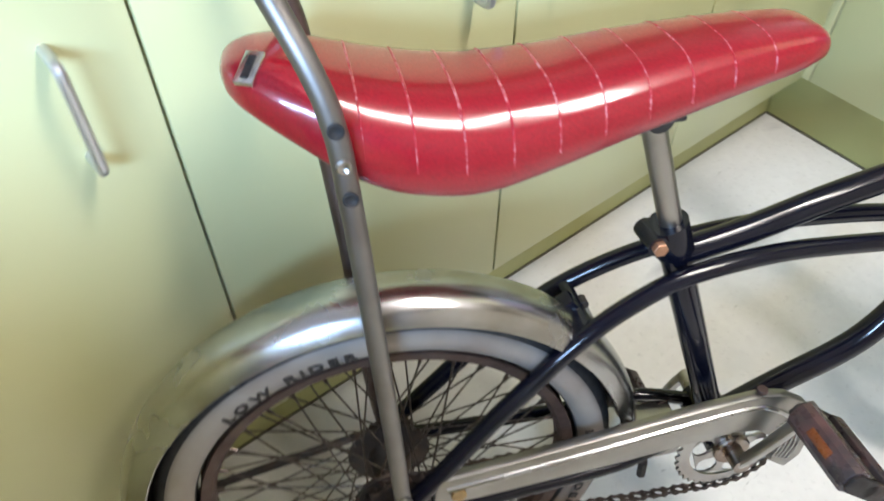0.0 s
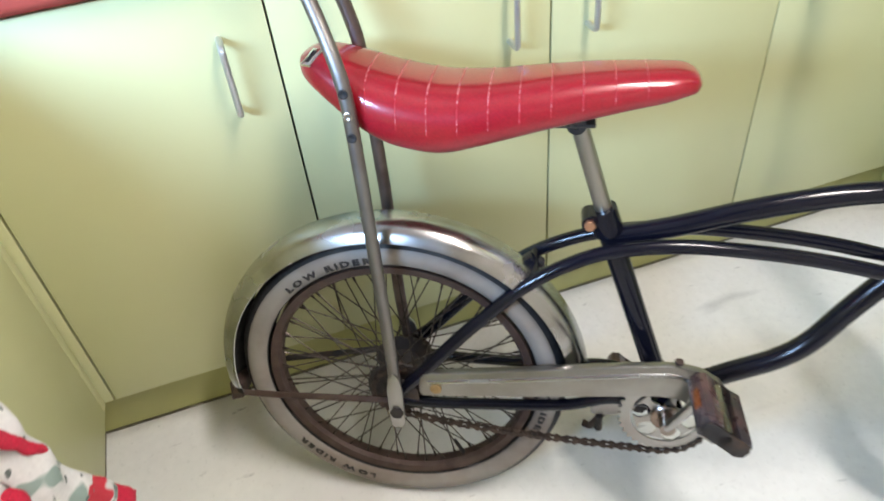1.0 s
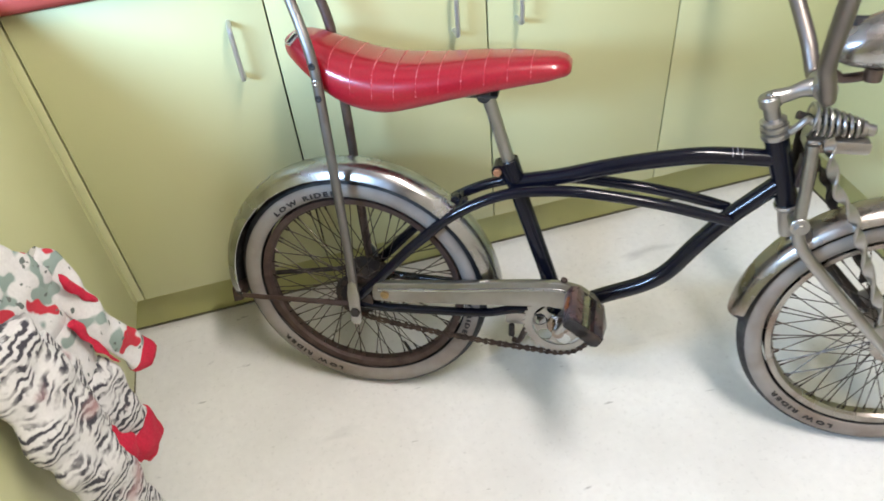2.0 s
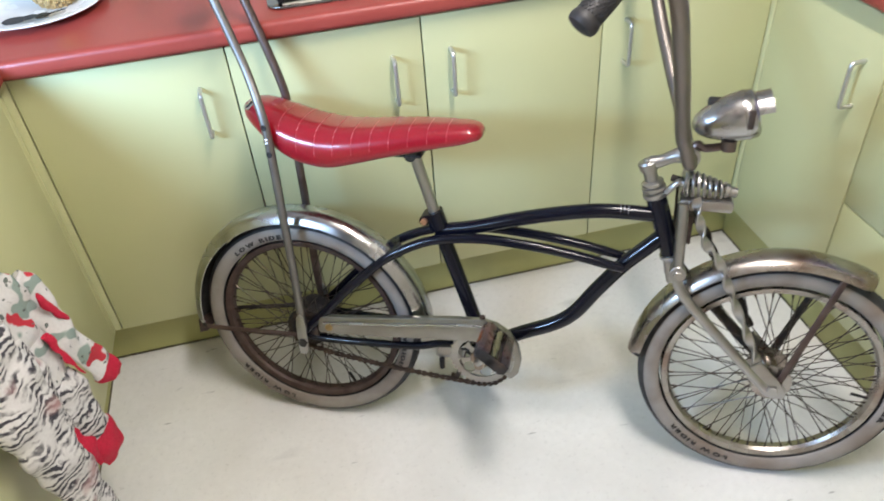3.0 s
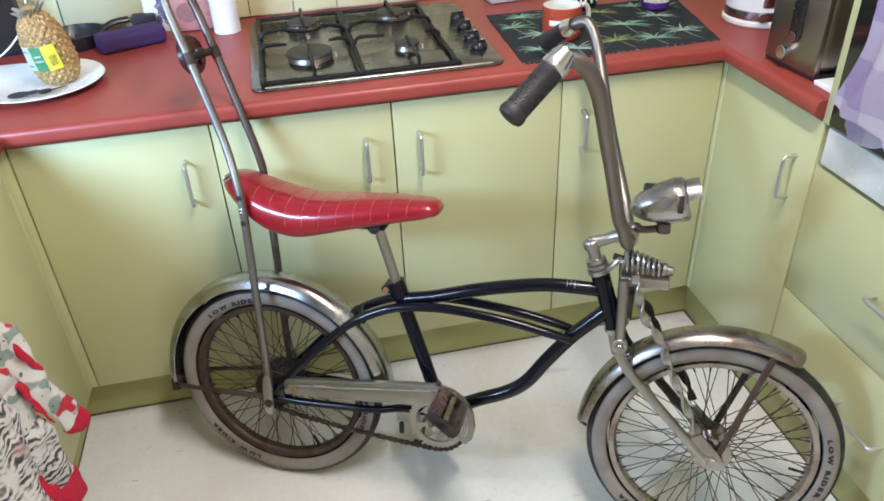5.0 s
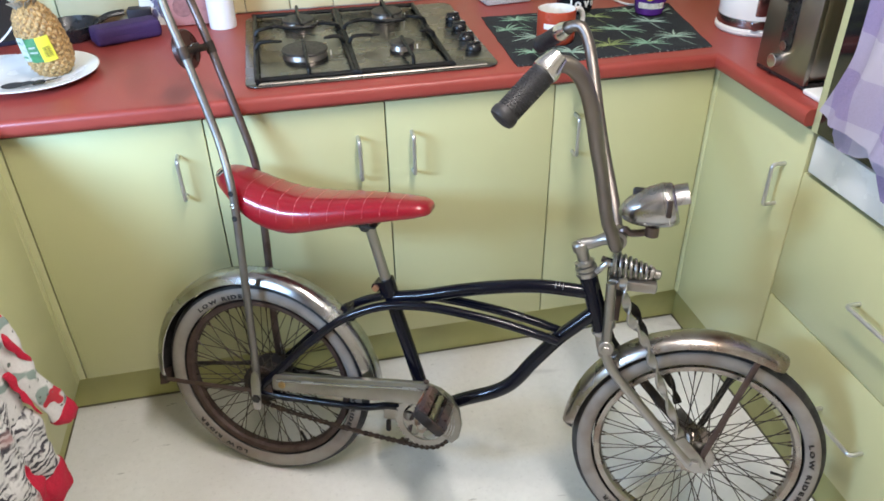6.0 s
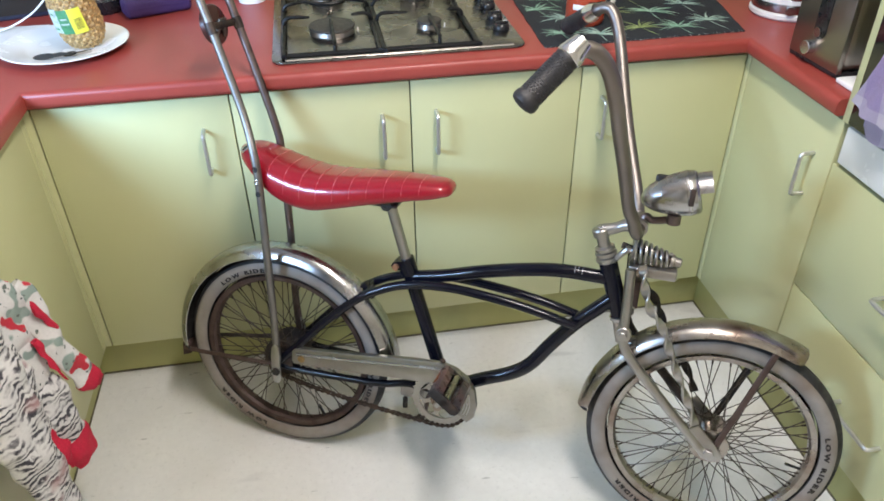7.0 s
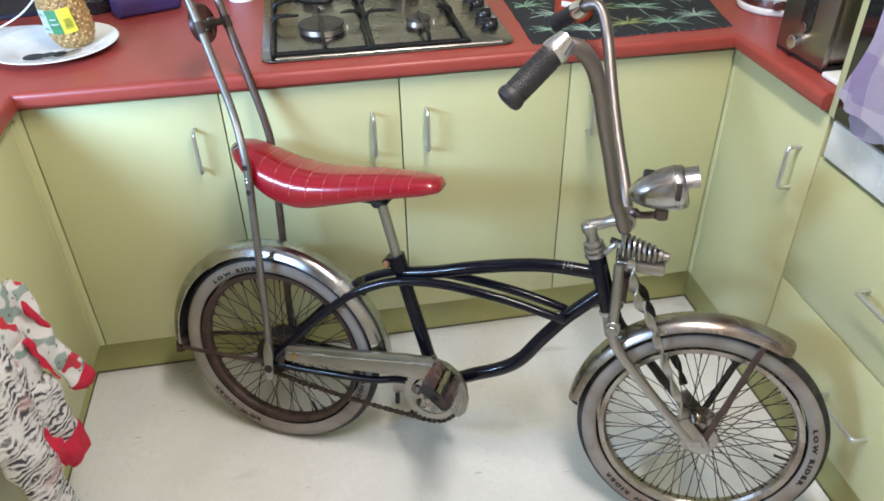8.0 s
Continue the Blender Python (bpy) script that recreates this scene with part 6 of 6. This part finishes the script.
def printed_cloth(name, kind):
    """White jersey with a print: dark bands that waver like stripes, or loose leaves and berries."""
    m = mat(name, (0.62, 0.61, 0.60), 0.85, vary=0.05, scale=200, bump=0.4, bump_scale=600)
    nt = m.node_tree
    b = nt.nodes["Principled BSDF"]
    src = b.inputs["Base Color"].links[0].from_socket
    tc = nt.nodes.new("ShaderNodeTexCoord")

    def over(src, fac, colour):
        x = nt.nodes.new("ShaderNodeMix")
        x.data_type = "RGBA"
        x.inputs["B"].default_value = (*colour, 1)
        nt.links.new(fac, x.inputs["Factor"])
        nt.links.new(src, x.inputs["A"])
        return x.outputs["Result"]

    def cut(sock, a, c):
        r = nt.nodes.new("ShaderNodeMapRange")
        r.inputs["From Min"].default_value, r.inputs["From Max"].default_value = a, c
        nt.links.new(sock, r.inputs["Value"])
        return r.outputs["Result"]
    if kind == "stripes":
        w = nt.nodes.new("ShaderNodeTexWave")
        w.inputs["Scale"].default_value, w.inputs["Distortion"].default_value, w.inputs["Detail"].default_value, w.inputs["Detail Scale"].default_value = 25, 11, 3.0, 1.3
        w.bands_direction = "Z"
        nt.links.new(tc.outputs["Object"], w.inputs["Vector"])
        gap = nt.nodes.new("ShaderNodeTexNoise")
        gap.inputs["Scale"].default_value, gap.inputs["Detail"].default_value = 34, 2.0
        nt.links.new(tc.outputs["Object"], gap.inputs["Vector"])
        stroke = nt.nodes.new("ShaderNodeMath")
        stroke.operation = "MULTIPLY"
        nt.links.new(cut(w.outputs["Fac"], 0.30, 0.75), stroke.inputs[0])
        nt.links.new(cut(gap.outputs["Fac"], 0.36, 0.54), stroke.inputs[1])
        src = over(src, stroke.outputs["Value"], (0.045, 0.043, 0.055))
        n = nt.nodes.new("ShaderNodeTexNoise")
        n.inputs["Scale"].default_value = 14
        nt.links.new(tc.outputs["Object"], n.inputs["Vector"])
        src = over(src, cut(n.outputs["Fac"], 0.58, 0.70), (0.40, 0.24, 0.24))
    else:
        for k, (sc, lo, hi, c) in enumerate(((27, 0.56, 0.60, (0.24, 0.31, 0.28)), (24, 0.635, 0.66, (0.50, 0.03, 0.05)), (75, 0.665, 0.70, (0.12, 0.14, 0.13)))):
            mp = nt.nodes.new("ShaderNodeMapping")
            mp.inputs["Location"].default_value = (k * 3.1, k * 1.7, k * 2.3)
            nt.links.new(tc.outputs["Object"], mp.inputs["Vector"])
            n = nt.nodes.new("ShaderNodeTexNoise")
            n.inputs["Scale"].default_value, n.inputs["Detail"].default_value = sc, 1.0
            nt.links.new(mp.outputs["Vector"], n.inputs["Vector"])
            src = over(src, cut(n.outputs["Fac"], lo, hi), c)
    nt.links.new(src, b.inputs["Base Color"])
    return m


def pyjamas():
    """A child's printed sleepsuit hung from a peninsula door handle, its limbs dangling."""
    t = thing("sleepsuit", "printed white sleepsuit with red cuffs, hanging on a cabinet", "clothing")
    leaf, zebra = printed_cloth("leaf_print_jersey", "leaves"), printed_cloth("stripe_print_jersey", "stripes")
    red = mat("red_ribbed_cuff", (0.52, 0.012, 0.045), 0.85, vary=0.15, scale=300, bump=0.8, bump_scale=500)

    def limb(name, pts, widths, material, cuff_from, seed, label, flat=0.34):
        line = spline(pts, 8)
        n = len(line)
        ws = spline([(w, 0, 0) for w in widths], 8)
        bm, cb = bmesh.new(), bmesh.new()
        rings = []
        for i, p in enumerate(line):
            d = (line[min(i + 1, n - 1)] - line[max(i - 1, 0)]).normalized()
            a = Vector((0.42, 0.90, 0)) if abs(d.z) > 0.2 else Vector((0, 0, 1))
            a = (a - d * a.dot(d)).normalized()
            b = d.cross(a)
            ring = []
            for k in range(28):
                w = 2 * math.pi * k / 28
                c, s = math.cos(w), math.sin(w)
                q = p + a * c * ws[i].x + b * s * ws[i].x * flat
                q += (a * c + b * s) * 0.010 * noise.noise(Vector((q.x * 24 + seed, q.y * 24, q.z * 22)))
                q += (a * c + b * s) * 0.004 * noise.noise(Vector((q.x * 60 + seed, q.y * 60, q.z * 34)))
                q += (a * c + b * s) * 0.0008 * math.sin(i * 0.9 + 2.2 * math.sin(w + seed))
                ring.append(q)
            rings.append(ring)
        cut = int((n - 1) * cuff_from)

        def skin(g, rs):
            vs = [[g.verts.new(q) for q in r] for r in rs]
            for r, s in zip(vs, vs[1:]):
                for k in range(28):
                    g.faces.new((r[k], r[(k + 1) % 28], s[(k + 1) % 28], s[k]))
            g.faces.new(vs[0][::-1])
            g.faces.new(vs[-1])
        skin(bm, rings[:cut + 1])
        o = part(name, bm, material, t, label, angle=70)
        cen = [sum(r, Vector()) / 28 for r in rings]
        if cut >= n - 1:
            return
        skin(cb, [[c + (q - c) * 1.04 for q in r] for r, c in zip(rings[cut:], cen[cut:])])
        part("cuff", cb, red, o, "red ribbed cuff", angle=70)

    limb("sleeve", [(-0.775, -0.421, 0.657), (-0.765, -0.420, 0.634), (-0.750, -0.427, 0.586), (-0.735, -0.429, 0.525), (-0.722, -0.421, 0.467), (-0.712, -0.406, 0.418), (-0.704, -0.372, 0.372)], [0.024, 0.029, 0.029, 0.027, 0.025, 0.025, 0.012], leaf, 0.82, 2.0, "leaf printed white sleeve")
    limb("inside_out_hem", [(-0.739, -0.446, 0.642), (-0.736, -0.437, 0.610), (-0.731, -0.425, 0.575), (-0.728, -0.414, 0.545)], [0.003, 0.0065, 0.006, 0.003], red, 1.0, 3.0, "red ribbed hem turned inside out", 0.5)
    limb("under_sleeve", [(-0.752, -0.462, 0.566), (-0.744, -0.462, 0.530), (-0.738, -0.456, 0.490), (-0.732, -0.444, 0.448)], [0.004, 0.008, 0.009, 0.005], red, 1.0, 4.0, "red lining showing between the limbs", 0.5)
    limb("bodice_front", [(-0.782, -0.467, 0.645), (-0.778, -0.469, 0.586), (-0.772, -0.473, 0.520), (-0.767, -0.479, 0.462)], [0.030, 0.034, 0.034, 0.034], leaf, 1.0, 6.0, "leaf printed white front", 0.34)
    limb("trouser_leg", [(-0.768, -0.476, 0.475), (-0.760, -0.482, 0.448), (-0.753, -0.488, 0.382), (-0.748, -0.478, 0.322), (-0.743, -0.466, 0.252)], [0.040, 0.042, 0.039, 0.034, 0.031], zebra, 0.74, 5.0, "stripe printed white leg", 0.32)
    limb("inner_lining", [(-0.772, -0.515, 0.430), (-0.766, -0.519, 0.372), (-0.760, -0.515, 0.318), (-0.756, -0.500, 0.272)], [0.006, 0.016, 0.019, 0.008], red, 1.0, 8.0, "red lining inside the leg", 0.4)
    limb("second_leg", [(-0.772, -0.590, 0.690), (-0.765, -0.606, 0.625), (-0.758, -0.618, 0.560), (-0.754, -0.624, 0.500), (-0.750, -0.622, 0.430), (-0.748, -0.612, 0.337), (-0.748, -0.606, 0.250), (-0.750, -0.606, 0.175)], [0.044, 0.052, 0.054, 0.051, 0.047, 0.043, 0.040, 0.037], zebra, 0.94, 9.0, "stripe printed white leg", 0.40)
    limb("waist", [(-0.790, -0.530, 0.600), (-0.780, -0.540, 0.545), (-0.776, -0.548, 0.490), (-0.774, -0.552, 0.430), (-0.776, -0.550, 0.380)], [0.036, 0.044, 0.042, 0.036, 0.024], zebra, 1.0, 15.0, "stripe printed folds at the waist", 0.5)
    limb("bodice", [(-0.806, -0.500, 0.730), (-0.802, -0.508, 0.690), (-0.800, -0.510, 0.640), (-0.800, -0.510, 0.570), (-0.802, -0.508, 0.500)], [0.050, 0.082, 0.094, 0.092, 0.066], leaf, 1.0, 12.0, "leaf printed white bodice", 0.16)


pyjamas()

# ---- wall tiles, piece by piece ----
TS = 0.123
tile_mesh = mesh_of("tile", box(-TS / 2 + 0.0012, TS / 2 - 0.0012, -0.007, 0.0, -TS / 2 + 0.0012, TS / 2 - 0.0012, 0.0018, 2), TILE)
north = bpy.data.objects["wall_north"]
for r in range(3):
    for k in range(23):
        o = new("tile", tile_mesh)
        o.parent = north
        o.location = (-1.40 + TS * (k + 0.5), WALL_Y1 - 0.0005, TOP + 0.002 + TS * (r + 0.5))
